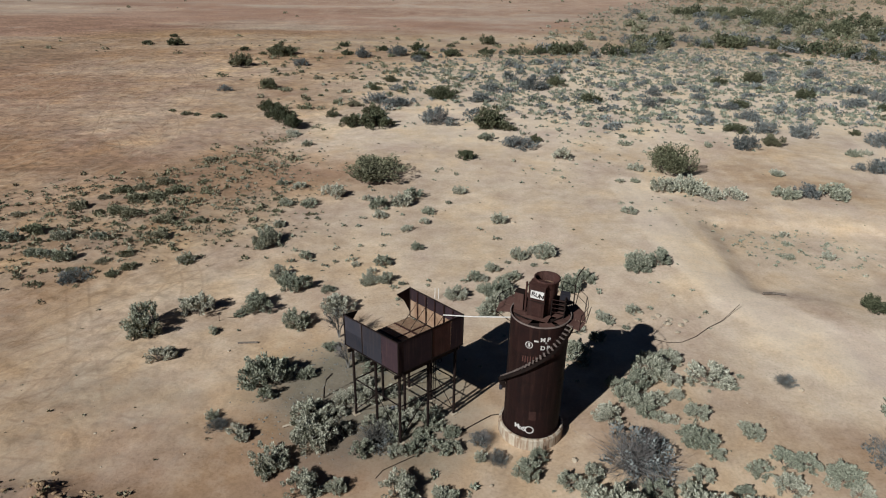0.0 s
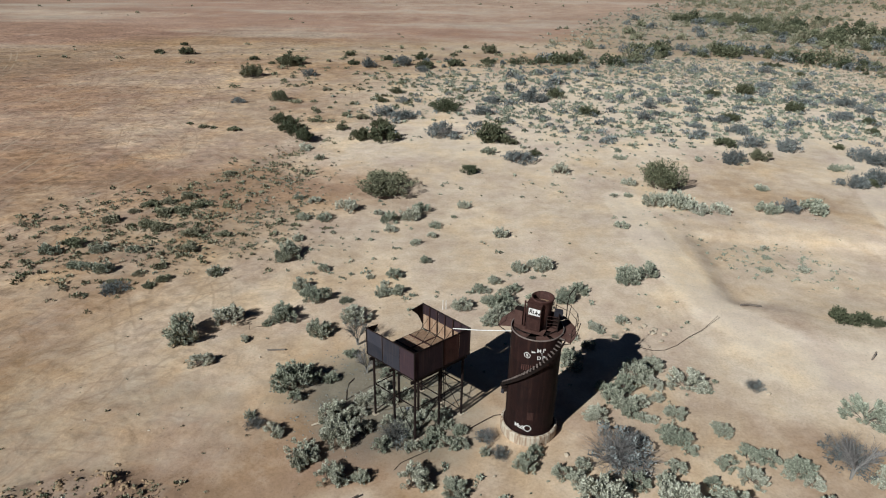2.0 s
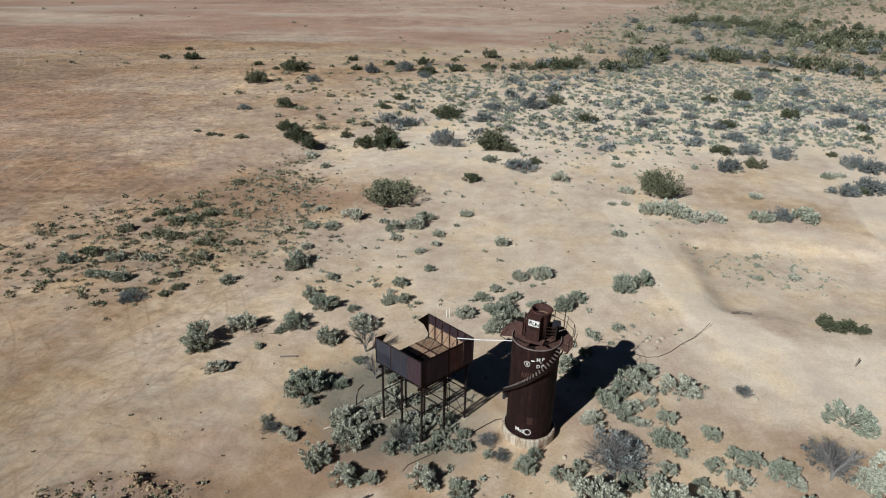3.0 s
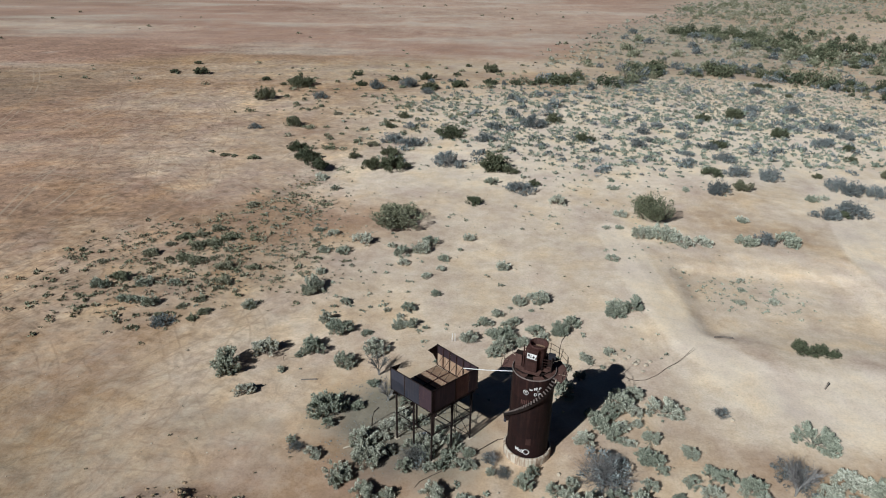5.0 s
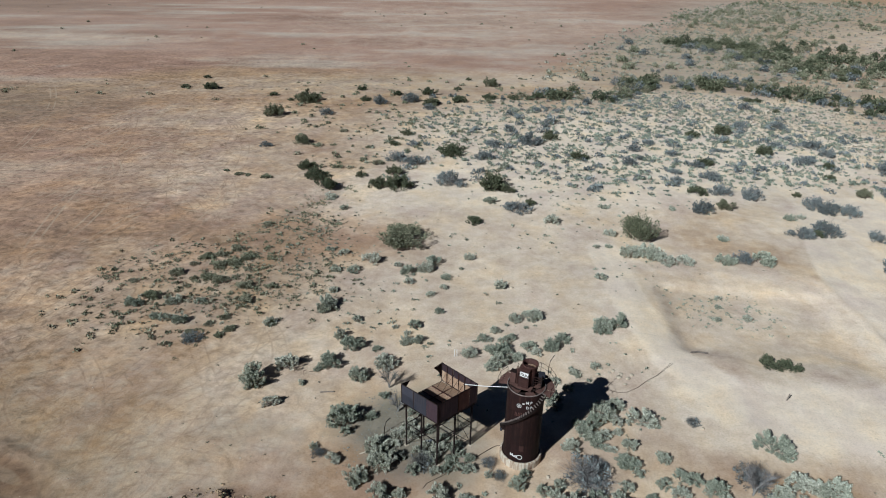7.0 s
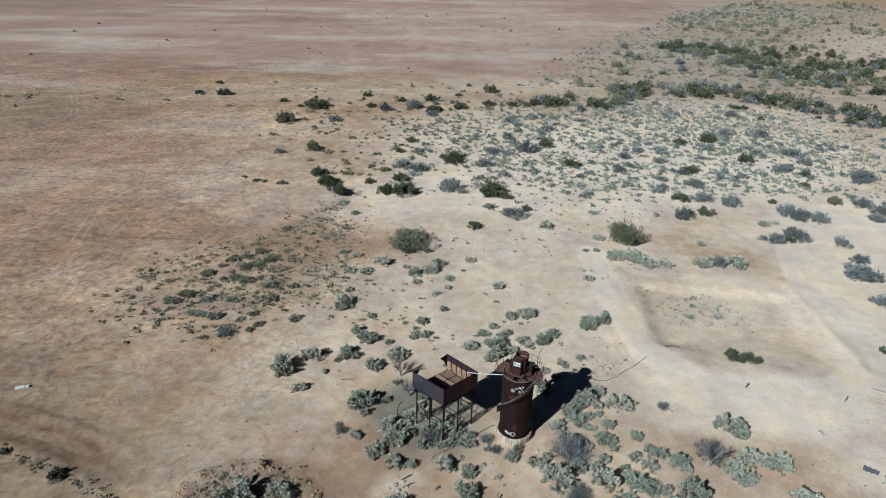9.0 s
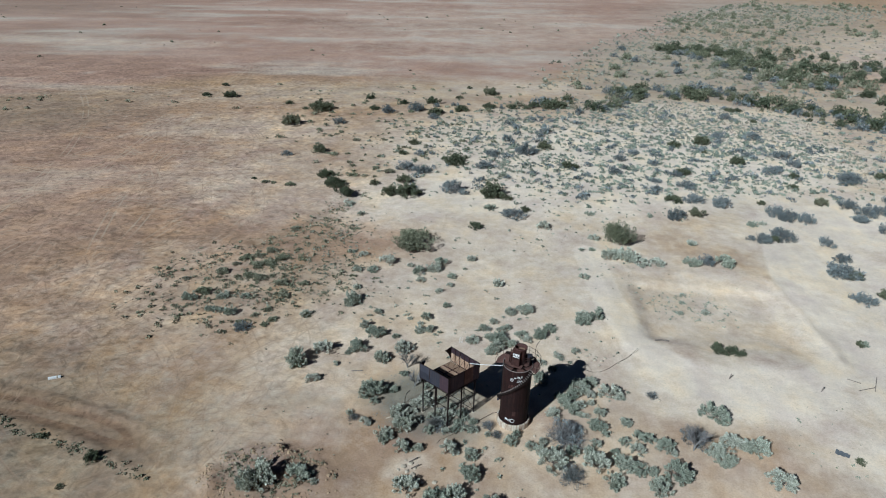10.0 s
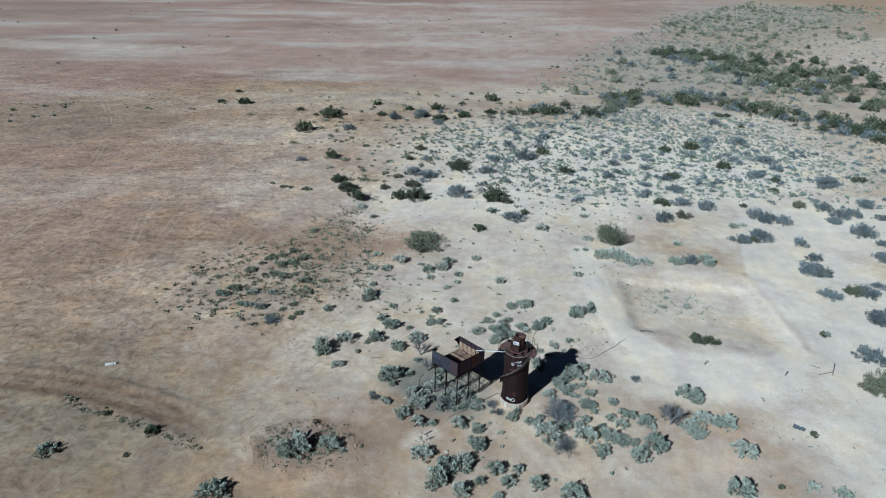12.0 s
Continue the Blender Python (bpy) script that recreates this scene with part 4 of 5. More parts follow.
# where they grow: x, y, radius
TANK_THICKET = ((-9.3, -0.6, 0.7), (-8.0, -1.2, 0.8), (-7.6, -2.9, 0.6), (-6.3, -1.2, 0.6), (-5.7, -0.3, 0.6), (-8.6, 2.6, 0.6), (-10.6, 3.2, 0.7), (-11.6, 0.2, 0.6), (-4.4, -2.2, 0.5), (-7.0, 1.6, 0.5), (-9.6, -2.8, 0.7), (-10.9, -1.2, 0.6), (-11.2, 6.2, 0.6), (5.9, 4.6, 0.7), (7.4, 4.8, 0.9), (9.0, 7.2, 0.7), (3.3, -3.4, 0.6), (6.4, -4.6, 0.8), (7.2, 1.9, 0.6))
TOWER_THICKET = ((-1.3, 16.3, 0.98), (1.7, 17.1, 1.05), (-2.5, 13.0, 0.94), (0.2, 14.9, 0.79), (4.2, 17.4, 0.98), (5.8, 18.9, 0.65), (2.6, 16.1, 0.74), (-3.1, 18.3, 0.58), (1.6, 24.2, 0.56), (2.6, 10.9, 0.7), (3.7, 7.1, 0.77), (10.7, 21.4, 1.02), (6.8, 12.5, 0.55))
SALTBUSH_A = ((-33.7, -18.8, 1.6), (-2.3, -16.6, 0.62), (-6.6, -16.5, 1.25), (6.1, -15.8, 1.37), (-9.3, -14.9, 1.53), (-4.2, -14.7, 0.64), (2, -14.7, 1.11), (-1, -14.5, 0.95), (-54.7, -14.4, 1.19), (24.9, -13.5, 1.39), (36.3, -13, 0.95), (-8, -12.7, 1.5), (-2.6, -12.6, 1.11), (0, -12.4, 0.72), (-6.2, -12.3, 1.31), (33.7, -12.2, 0.77), (-26.3, -11.7, 1.94), (-20.4, -11.6, 0.47), (-11.2, -11.5, 1.46), (-22.3, -11.3, 1.48), (14.9, -8.9, 1.28), (-4.7, -8.8, 1.19), (10, -8.5, 1.29), (27.5, -7.2, 1.43), (17, -7, 1.44), (14.4, -6.8, 0.76), (13, -6.7, 0.97), (8.5, -6.6, 1.67), (4, -6.5, 1.53), (-4.7, -6.1, 0.84),)
SALTBUSH_B = ((11.7, -6, 1.32), (-12.4, -5.9, 1.2), (-7.3, -5.7, 1.1), (-10.5, -5.6, 0.62), (-4.9, -5.5, 0.44), (3, -4.8, 0.86), (8.1, -4.6, 0.74), (22.7, -4.6, 1.2), (11, -4.3, 0.59), (1.9, -4.2, 0.68), (-14.6, -4.1, 1.26), (13.5, -3.8, 0.87), (17.2, -3.8, 0.59), (-0.3, -3.6, 0.8), (9.1, -3.1, 0.64), (15.9, -3.1, 0.48), (22, -3.1, 1.07), (16.9, -2.8, 1.01), (12.4, -2.6, 0.77), (-2.9, -2.6, 0.41), (-6.6, -2.4, 0.56), (-5.3, -2.4, 0.73), (0.4, -2.3, 0.54), (-16.9, -2.2, 0.73), (24.5, -2.1, 1.44), (26.8, -2.1, 1.59), (-12.3, -2, 1.3), (15.2, -1.9, 0.78), (14, -1.8, 0.94), (10.2, -1.6, 0.57),)
SALTBUSH_C = ((10.8, -1.2, 0.29), (-4.6, -0.9, 0.56), (-19, -0.7, 0.47), (9.7, -0.3, 1.08), (-13.1, -0.3, 1.18), (-7.3, -0.2, 0.81), (-8.4, 0.3, 0.68), (-6, 0.5, 0.68), (13.1, 0.7, 0.75), (4.9, 1.2, 0.94), (8.6, 1.3, 0.43), (-16.5, 1.3, 0.63), (8, 1.5, 0.48), (-11.4, 1.6, 0.74), (-9.9, 1.8, 0.85), (10.4, 2.1, 0.76), (6.9, 2.6, 0.97), (23.7, 2.8, 1.6), (-16.7, 3, 1.68), (8, 3.1, 0.71), (6.3, 3.2, 0.89), (9.4, 3.7, 0.54), (-14.5, 3.8, 0.63), (-24.8, 4.8, 0.92), (-10.2, 4.8, 0.72), (13.6, 5, 0.37), (9.6, 5.2, 0.74), (12, 5.6, 1.31), (8.3, 6.1, 1.33), (14.4, 6.2, 0.26),)
SALTBUSH_D = ((-13.6, 7.2, 0.6), (10, 7.6, 0.78), (3.7, 7.9, 0.89), (-27.4, 8.3, 1.55), (-22.7, 8.4, 0.49), (-16.8, 10, 1.16), (5.5, 10, 0.62), (-24.8, 10.9, 1.47), (-21.5, 11.1, 0.52), (4.1, 11.1, 0.63), (7.9, 11.7, 0.3), (-20.2, 12, 1.32), (-14.2, 12.6, 1.37), (6.4, 12.8, 0.56), (-1.8, 13.8, 1.07), (8.8, 14, 0.66), (10.2, 14.6, 0.31), (-5.1, 15.1, 0.96), (-15.6, 15.2, 0.6), (-0.6, 15.5, 0.87), (-18.4, 15.7, 1.29), (-2.3, 16, 1.04), (-34.6, 16.3, 0.62), (-38.4, 16.8, 0.68), (-12.7, 16.9, 0.83), (-9.7, 16.9, 0.33), (-11, 17.1, 0.76), (-20.3, 17.4, 0.77), (4.4, 17.6, 0.94), (-33.8, 17.8, 0.84),)
SALTBUSH_E = ((-3.7, 18.3, 0.67), (-1.5, 18.3, 0.43), (-0.5, 18.4, 0.91), (-12.5, 18.7, 0.49), (-36.7, 18.7, 0.7), (5.7, 19, 0.97), (-42.4, 19.1, 0.81), (-40.5, 19.4, 1.12), (-29.4, 19.6, 0.91), (49.6, 19.8, 0.62), (-14.2, 19.9, 0.4), (-43.7, 19.9, 0.77), (-2.1, 20.1, 0.64), (-11.9, 20.4, 0.85), (-35.3, 20.5, 0.82), (-19.1, 21.3, 0.62), (1.6, 21.4, 0.3), (-0.8, 21.7, 0.3), (10.6, 21.9, 1.38), (12.8, 22.6, 1.02), (-47.8, 22.7, 1.34), (0.3, 22.9, 0.88), (-43.3, 23.5, 1.03), (-39.8, 23.5, 0.76), (2.6, 23.7, 1.17), (-23.7, 23.9, 1.55), (-9.1, 23.9, 0.63), (-46.5, 24.1, 1.26), (1.7, 24.5, 0.53), (-34.2, 24.5, 1.04),)
SALTBUSH_F = ((13.3, 24.8, 0.68), (25.9, 26.4, 0.57), (29.9, 27, 0.66), (-10.5, 28, 0.73), (-50.9, 28, 0.81), (-35.5, 28.1, 1.15), (-23.6, 28.2, 0.74), (-32.1, 28.5, 0.86), (-39.6, 29.2, 1.17), (-41.4, 29.8, 1.12), (27.2, 29.8, 0.49), (-9.2, 30.1, 0.58), (-45.9, 30.6, 1.2), (-13.8, 31.2, 0.82), (-1.4, 31.7, 1.06), (28, 32.2, 0.5), (-8.9, 33.1, 0.72), (-41, 33.2, 1.23), (-44.8, 33.6, 0.81), (-22, 34, 0.92), (-14.4, 34, 1.07), (-24.5, 34.1, 0.77), (-39.6, 34.2, 1.25), (12.7, 35.3, 0.85), (-12.1, 35.4, 1.4), (-43.9, 35.5, 1.15), (-7, 36, 0.37), (-16, 36.2, 0.63), (-37.9, 36.2, 1.15), (-42.1, 36.7, 0.97),)
SALTBUSH_G = ((-20.1, 37.2, 1.34), (-10.8, 37.9, 1.12), (-40.5, 38.8, 1.19), (-24.4, 39, 0.98), (-5.8, 39.7, 0.82), (-26.8, 40.3, 0.6), (23.1, 41.4, 1.49), (25.8, 41.5, 1.33), (32.1, 42.4, 1.5), (37.1, 42.7, 1.82), (21.4, 43.3, 1.89), (18.2, 43.7, 1.63), (13.6, 45.6, 0.55), (15.5, 45.8, 0.55), (-39.2, 49.1, 1.04), (16.4, 50.4, 1.02), (34.3, 50.4, 0.9), (34.2, 50.0, 0.72), (7.2, 54.0, 1.29), (-28.0, 56.7, 0.78), (48.6, 60.0, 1.0), (50.8, 60.7, 0.78), (-31.9, 61.5, 1.38), (17.2, 61.8, 0.91), (28.8, 61.9, 0.79), (-2.7, 62.3, 1.15), (-46.3, 70.3, 1.11), (-50.1, 70.9, 0.74), (-51.9, 71.1, 0.99), (-55.1, 73.0, 0.75),)
SALTBUSH_H = ((35.9, 73.4, 0.73), (-0.1, 81.3, 1.17), (-29.5, 83.5, 0.93), (-33.8, 88.2, 0.61), (-29.8, 91.8, 0.9), (-47.8, 100.3, 0.66), (-38.2, 104.2, 1.04), (-47.7, 109.1, 0.61), (-43.5, 111.1, 0.77), (-35.3, 123.5, 0.74), (4.2, 130.1, 1.42),)
DEAD_BUSH_A = ((5.9, -8.3, 1.5), (5.6, -2.6, 2.3), (-2, -2.7, 0.69), (-8.9, -1.9, 1.49), (-18.3, -1.6, 0.76), (20.4, -1.4, 1.75), (-2.8, -1.2, 0.9), (6.8, -0.9, 1.07), (17.1, 5.8, 0.78))
BLUEBUSH_A = ((-37.3, 15.4, 1.04), (60.4, 24.1, 1.82), (34.5, 42.9, 1.4), (54.3, 13.0, 1.0), (53.1, 14.6, 1.77), (59.9, 24.8, 1.84), (55.8, 32.1, 1.57), (62.5, 33.1, 1.67), (66.2, 36.5, 1.01), (56.7, 40.8, 2.41), (59.2, 46.5, 1.31), (73.0, 47.5, 1.86), (59.3, 52.6, 1.36), (47.2, 53.1, 1.68), (75.9, 54.1, 1.14), (52.1, 54.3, 1.8), (74.3, 58.7, 2.12), (2.0, 58.8, 1.9), (34.4, 61.7, 1.8), (60.1, 63.4, 1.47), (57.2, 64.2, 2.04), (71.3, 64.6, 1.23), (71.6, 65.2, 1.36), (55.0, 66.1, 1.61), (74.0, 67.9, 1.63), (83.2, 68.0, 1.25), (77.6, 68.9, 1.64), (45.6, 69.5, 1.77), (-10.5, 70.0, 2.3), (40.4, 71.3, 1.92),)
BLUEBUSH_B = ((72.4, 71.9, 1.78), (83.5, 75.1, 1.96), (33.7, 77.0, 1.25), (41.0, 80.5, 1.53), (-18.4, 82.4, 1.84), (34.9, 82.5, 1.23), (-22.6, 83.8, 1.86), (-4.2, 87.0, 1.61), (26.4, 87.2, 1.46), (80.1, 87.4, 1.96), (40.8, 88.1, 1.33), (82.0, 89.2, 1.85), (-52.8, 90.2, 1.11), (29.4, 90.8, 0.75), (64.7, 92.8, 1.77), (-20.4, 94.2, 1.13), (37.0, 94.8, 1.04), (-2.2, 96.0, 1.41), (29.2, 96.9, 1.27), (72.0, 97.8, 1.53), (6.8, 98.5, 2.28), (33.7, 102.6, 1.23), (63.1, 104.4, 1.23), (72.0, 104.5, 2.17), (-46.2, 120.1, 1.54), (69.8, 120.5, 1.89), (60.4, 120.8, 1.34), (-19.7, 128.8, 1.34), (-33.5, 134.2, 2.07), (-25.6, 136.8, 2.09),)
BLUEBUSH_C = ((69.1, 140.8, 1.73),)
GREEN_BUSH_A = ((-45.6, -14, 0.36), (29.9, -12.5, 0.38), (-44.4, -10.2, 0.83), (-51.3, -7.6, 0.43), (37.6, -3.4, 0.53), (30.9, 16.3, 1.04), (28.9, 16.5, 1.13), (58.1, 39.7, 1.24), (49.2, 19.7, 0.66), (-5.9, 52.8, 1.18), (50.0, 53.0, 0.95), (52.8, 56.6, 1.06), (4.2, 61.9, 0.91), (38.9, 63.7, 1.37), (-33.6, 65.9, 1.78), (-20.2, 67.9, 2.16), (-24.1, 68.2, 1.68), (-3.0, 69.5, 2.6), (0.6, 68.2, 1.3), (35.7, 70.5, 1.43), (-36.7, 71.5, 1.85), (54.5, 71.8, 0.77), (-28.3, 73.1, 0.99), (-21.9, 75.0, 1.63), (-39.9, 77.0, 1.66), (65.1, 82.0, 1.02), (68.5, 89.2, 1.19), (42.7, 89.4, 1.47), (-11.3, 89.6, 2.46), (16.5, 90.0, 1.76),)
GREEN_BUSH_B = ((89.5, 91.7, 1.22), (91.0, 92.4, 1.34), (-45.5, 93.7, 1.7), (-24.4, 94.4, 0.92), (58.4, 97.9, 1.68), (-22.7, 103.1, 1.33), (11.5, 104.0, 1.76), (52.7, 106.3, 0.73), (46.2, 111.3, 1.44), (54.2, 114.4, 1.99), (-58.7, 116.6, 2.72), (-54.7, 133.7, 2.95), (-59.6, 133.8, 0.87), (-19.8, 134.8, 2.24), (-38.7, 137.1, 1.4), (-11.7, 138.2, 1.75), (76.7, 138.5, 0.94), (-66.0, 138.9, 1.07), (-3.3, 144.4, 1.79), (-86.8, 144.9, 1.84), (-95.1, 145.2, 1.29), (-30.5, 145.2, 1.27), (11.1, 147.0, 1.63), (-20.9, 147.6, 2.19), (18.4, 148.0, 2.72), (-42.3, 150.1, 1.3), (73.7, 151.5, 1.45), (76.5, 152.3, 1.24), (-13.2, 155.2, 1.13), (-94.7, 160.1, 0.98),)
GREEN_BUSH_C = ((-3.2, 162.8, 2.13), (-10.0, 170.6, 0.9), (138.1, 178.2, 2.3), (131.8, 182.0, 2.55), (129.3, 212.3, 1.54),)
OLIVE_TREE_A = ((49.9, 6.5, 2.41), (60.3, 33.9, 1.7), (-15.3, 44.3, 4.19), (21.4, 50.2, 3.29), (-26.1, 80.5, 1.2), (67.3, 72.4, 1.6),)


def near_tower(x, y, r):
    return y < 24 and -30 < x < 30 and r > 0.5


def in_patch(x, y, r):
    return x < -28 and y > 15 and r < 1.3 and not (-44 < x < -39 and y < 24)


def build_plants():
    models = kinds()
    rng = np.random.RandomState(7)
    for spots in (SALTBUSH_A, SALTBUSH_B, SALTBUSH_C, SALTBUSH_D, SALTBUSH_E, SALTBUSH_F, SALTBUSH_G, SALTBUSH_H):
        sow(models["near"], [p for p in spots if near_tower(*p)], rng, 1.08)
        sow(models["salt"], [p for p in spots if not near_tower(*p) and not in_patch(*p)], rng, 1.1)
        sow(models["heath"], [p for p in spots if in_patch(*p)], rng, 0.8)
    sow(models["near"], TANK_THICKET, rng, 1.0)
    sow(models["near"], TOWER_THICKET, rng, 0.8)
    sow(models["dead"], DEAD_BUSH_A, rng, 0.78)
    for spots in (BLUEBUSH_A, BLUEBUSH_B, BLUEBUSH_C):
        sow(models["blue"], [(x, y, r * 1.2) for x, y, r in spots], rng, 0.95)
    for spots in (GREEN_BUSH_A, GREEN_BUSH_B, GREEN_BUSH_C):
        sow(models["green"], [(x, y, r * 1.2) for x, y, r in spots], rng, 0.9)
    for spot, tall in zip(OLIVE_TREE_A, (1.15, 0.9, 0.60, 0.95, 0.8, 0.85)):
        sow(models["olive"], [spot], rng, tall)
    for group in models.values():
        for ob in group:
            for o in (*ob.children_recursive, ob):
                bpy.data.objects.remove(o)


build_plants()


def clumps(name, label, spots, mat, seed, per=26, puffs=3, leaf=0.30, tall=0.8, vary=0.9):
    """Many small plants as one mesh: spots of (x, y, radius)."""
    rng = np.random.RandomState(seed)
    v, tones = [], []
    levels = height(np.array([p[0] for p in spots]), np.array([p[1] for p in spots]))
    for (x, y, r), z in zip(spots, levels):
        k = per * puffs
        d = unit(rng.normal(size=(k, 3)))
        d[:, 2] = np.abs(d[:, 2])
        mid = np.repeat(rng.normal(size=(puffs, 2)) * 0.36 * r, per, axis=0)
        size = np.repeat(0.75 + 0.4 * rng.rand(puffs), per)[:, None]
        p = np.array((x, y, z)) + d * r * size * np.array((0.62, 0.62, tall)) * (0.55 + 0.45 * rng.rand(k)[:, None])
        p[:, :2] += mid
        way = unit(d + rng.normal(size=(k, 3)) * 0.6 + np.array((0, 0, 0.5)))
        side = unit(np.cross(way, rng.normal(size=(k, 3))))
        q = (leaf * r * (0.6 + 0.8 * rng.rand(k)))[:, None]
        v.append(np.stack([p - side * q * 0.5, p + side * q * 0.5, p + way * q], 1).reshape(-1, 3))
        tones.append(np.full(3 * k, (rng.rand() - 0.5) * vary, np.float32))
    allv = np.concatenate(v)
    me = bpy.data.meshes.new(name)
    n = len(allv) // 3
    me.vertices.add(len(allv))
    me.vertices.foreach_set("co", allv.ravel())
    me.loops.add(len(allv))
    me.loops.foreach_set("vertex_index", np.arange(len(allv)))
    me.polygons.add(n)
    me.polygons.foreach_set("loop_start", np.arange(0, 3 * n, 3))
    me.update(calc_edges=True)
    me.attributes.new("tone", "FLOAT", "POINT").data.foreach_set("value", np.concatenate(tones))
    me.materials.append(mat)
    return tagged(new(name, me), label, "shrubs", kind="stuff")


def scatter(seed, n, box, keep, lo, hi):
    rng = np.random.RandomState(seed)
    x, y = box[0] + (box[1] - box[0]) * rng.rand(n), box[2] + (box[3] - box[2]) * rng.rand(n)
    ok = rng.rand(n) < keep(x, y)
    r = lo + (hi - lo) * rng.rand(n) ** 2
    return [(float(a), float(b), float(c)) for a, b, c in zip(x[ok], y[ok], r[ok])]


def scrub_density(x, y):
    d = blob(x, y, 45, 112, 66, 44, 10, 0.35)
    return np.clip(d * (0.25 + 1.2 * fractal(x, y, 14, 70)), 0, 1) * (1 - blob(x, y, 56, 66, 26, 10, 0, 0.4)) * (1 - 0.5 * step(x, 68, 92))


BELT = ((-14, 141), (6, 148), (20, 147), (35, 157), (47, 173), (63, 172), (75, 179), (91, 165), (104, 157))
WIDE_BELT = ((86, 166), (94, 160), (104, 150), (112, 140), (126, 134), (160, 124))
GROVE_LINE = ((88, 268), (98, 262), (108, 258), (109, 238), (113, 214), (121, 200))


def spaced(spots, k):
    """Drops the plants that crowd a larger one."""
    kept = []
    for p in sorted(spots, key=lambda q: -q[2]):
        if all(math.hypot(p[0] - q[0], p[1] - q[1]) > k * (p[2] + q[2]) for q in kept):
            kept.append(p)
    return kept


def belt(x, y):
    thin = 0.35 + 0.65 * step(x, 14, 40)
    return np.maximum(thin * (1 - step(polyline(x, y, BELT), 3, 10)), 1 - step(polyline(x, y, WIDE_BELT), 5 + 0.06 * np.maximum(x - 88, 0), 11 + 0.14 * np.maximum(x - 88, 0)))


def grove(x, y):
    return np.maximum(1 - step(polyline(x, y, GROVE_LINE), 5, 15), 0.4 * blob(x, y, 138, 225, 22, 40, -10, 0.6))


def rise(x, y):
    return step(x - np.interp(y, (178, 230, 287, 370, 432, 580), (4, 26, 50, 98, 120, 255)), -4, 14)


def bare_slope(x, y):
    return step(x - np.interp(y, (120, 181, 262, 363, 475), (118, 132, 150, 184, 300)), -8, 12)


def west_scatter(x, y):
    """Thinly scattered bushes west of the scrub, thinning out towards the plain."""
    return np.clip(blob(x, y, -32, 112, 24, 40, 10, 0.5) * np.clip(fractal(x, y, 10, 71) * 2.6 - 0.8, 0, 1) + 0.6 * blob(x, y, -40, 150, 60, 16, 6, 0.7) * np.clip(fractal(x, y, 12, 99) * 2.4 - 0.7, 0, 1), 0, 1)


def slope(x, y):
    """The gentle slope of fine dry tufts between the scrub and the belt."""
    return np.maximum(blob(x, y, 62, 138, 40, 22, -20, 0.4), blob(x, y, 100, 104, 26, 24, 0, 0.5)) * (0.5 + 0.7 * fractal(x, y, 9, 74))


clumps("low_scrub", "low grey-green scrub scattered over pale sand", scatter(1, 10500, (-36, 135, 60, 172), scrub_density, 0.25, 0.95), SCRUB_LEAF, 11, 12, 2, 0.46, 0.55)
clumps("blue_scrub", "low blue-grey scrub scattered over pale sand", scatter(21, 1500, (-20, 135, 66, 165), scrub_density, 0.4, 1.5), BLUE_LEAF, 22, 26, 3, 0.26, 0.7)
clumps("slope_tufts", "fine dry yellow-grey tufts covering the gentle slope", scatter(51, 9000, (10, 135, 80, 175), slope, 0.22, 0.62), DRY_GRASS, 52, 9, 1, 0.62, 0.6)
clumps("scrub_patch", "patch of low dull green scrub on darker soil", scatter(2, 7400, (-60, -16, 10, 74), lambda x, y: np.maximum(np.maximum(blob(x, y, -40, 29, 16, 12, 25, 0.5), 0.7 * blob(x, y, -33, 46, 7, 12, 15, 0.6)) * np.clip(fractal(x, y, 5, 77) * 2.4 - 0.55, 0, 1), 0.55 * (1 - step(polyline(x, y, GULLY), 0.6, 4.0)) * np.clip(fractal(x, y, 4, 69) * 2.2 - 0.5, 0, 1)) * 0.85, 0.14, 0.62), HEATH_LEAF, 12, 14, 2, 0.42, 0.6)
clumps("patch_tufts", "fine pale olive tufts between the shrubs of the patch", scatter(57, 5200, (-60, -16, 10, 60), lambda x, y: np.maximum(blob(x, y, -40, 30, 15, 11, 25, 0.4), 0.6 * blob(x, y, -30, 42, 8, 14, 15, 0.6)) * np.clip(fractal(x, y, 4, 72) * 2.2 - 0.5, 0, 1) * 0.8, 0.12, 0.36), DRY_GRASS, 58, 10, 1, 0.6, 0.6)
clumps("bush_belt", "belt of dark green bushes beyond the scrub", spaced(scatter(3, 2800, (-30, 175, 100, 330), lambda x, y: np.maximum(0.55 * belt(x, y), 0.9 * grove(x, y)), 1.0, 4.2), 0.36), GREEN_LEAF, 13, 130, 3, 0.15, 0.95)
clumps("blue_belt", "blue-grey bushes among the far belt", spaced(scatter(4, 2800, (-30, 180, 90, 330), lambda x, y: np.maximum(np.maximum(0.9 * belt(x, y), 0.22 * grove(x, y)), np.maximum(0.55 * blob(x, y, 8, 116, 7, 18, -8, 0.4), 0.10 * blob(x, y, 85, 215, 40, 60, -15, 0.5))), 0.9, 3.0), 0.4), BLUE_LEAF, 14, 84, 3, 0.16, 0.95)
clumps("olive_belt", "yellow-olive bushes among the far belt", spaced(scatter(23, 1700, (-20, 175, 100, 330), lambda x, y: np.maximum(0.5 * belt(x, y), 0.9 * grove(x, y)), 1.1, 4.0), 0.42), OLIVE_LEAF, 24, 100, 3, 0.15, 1.0)
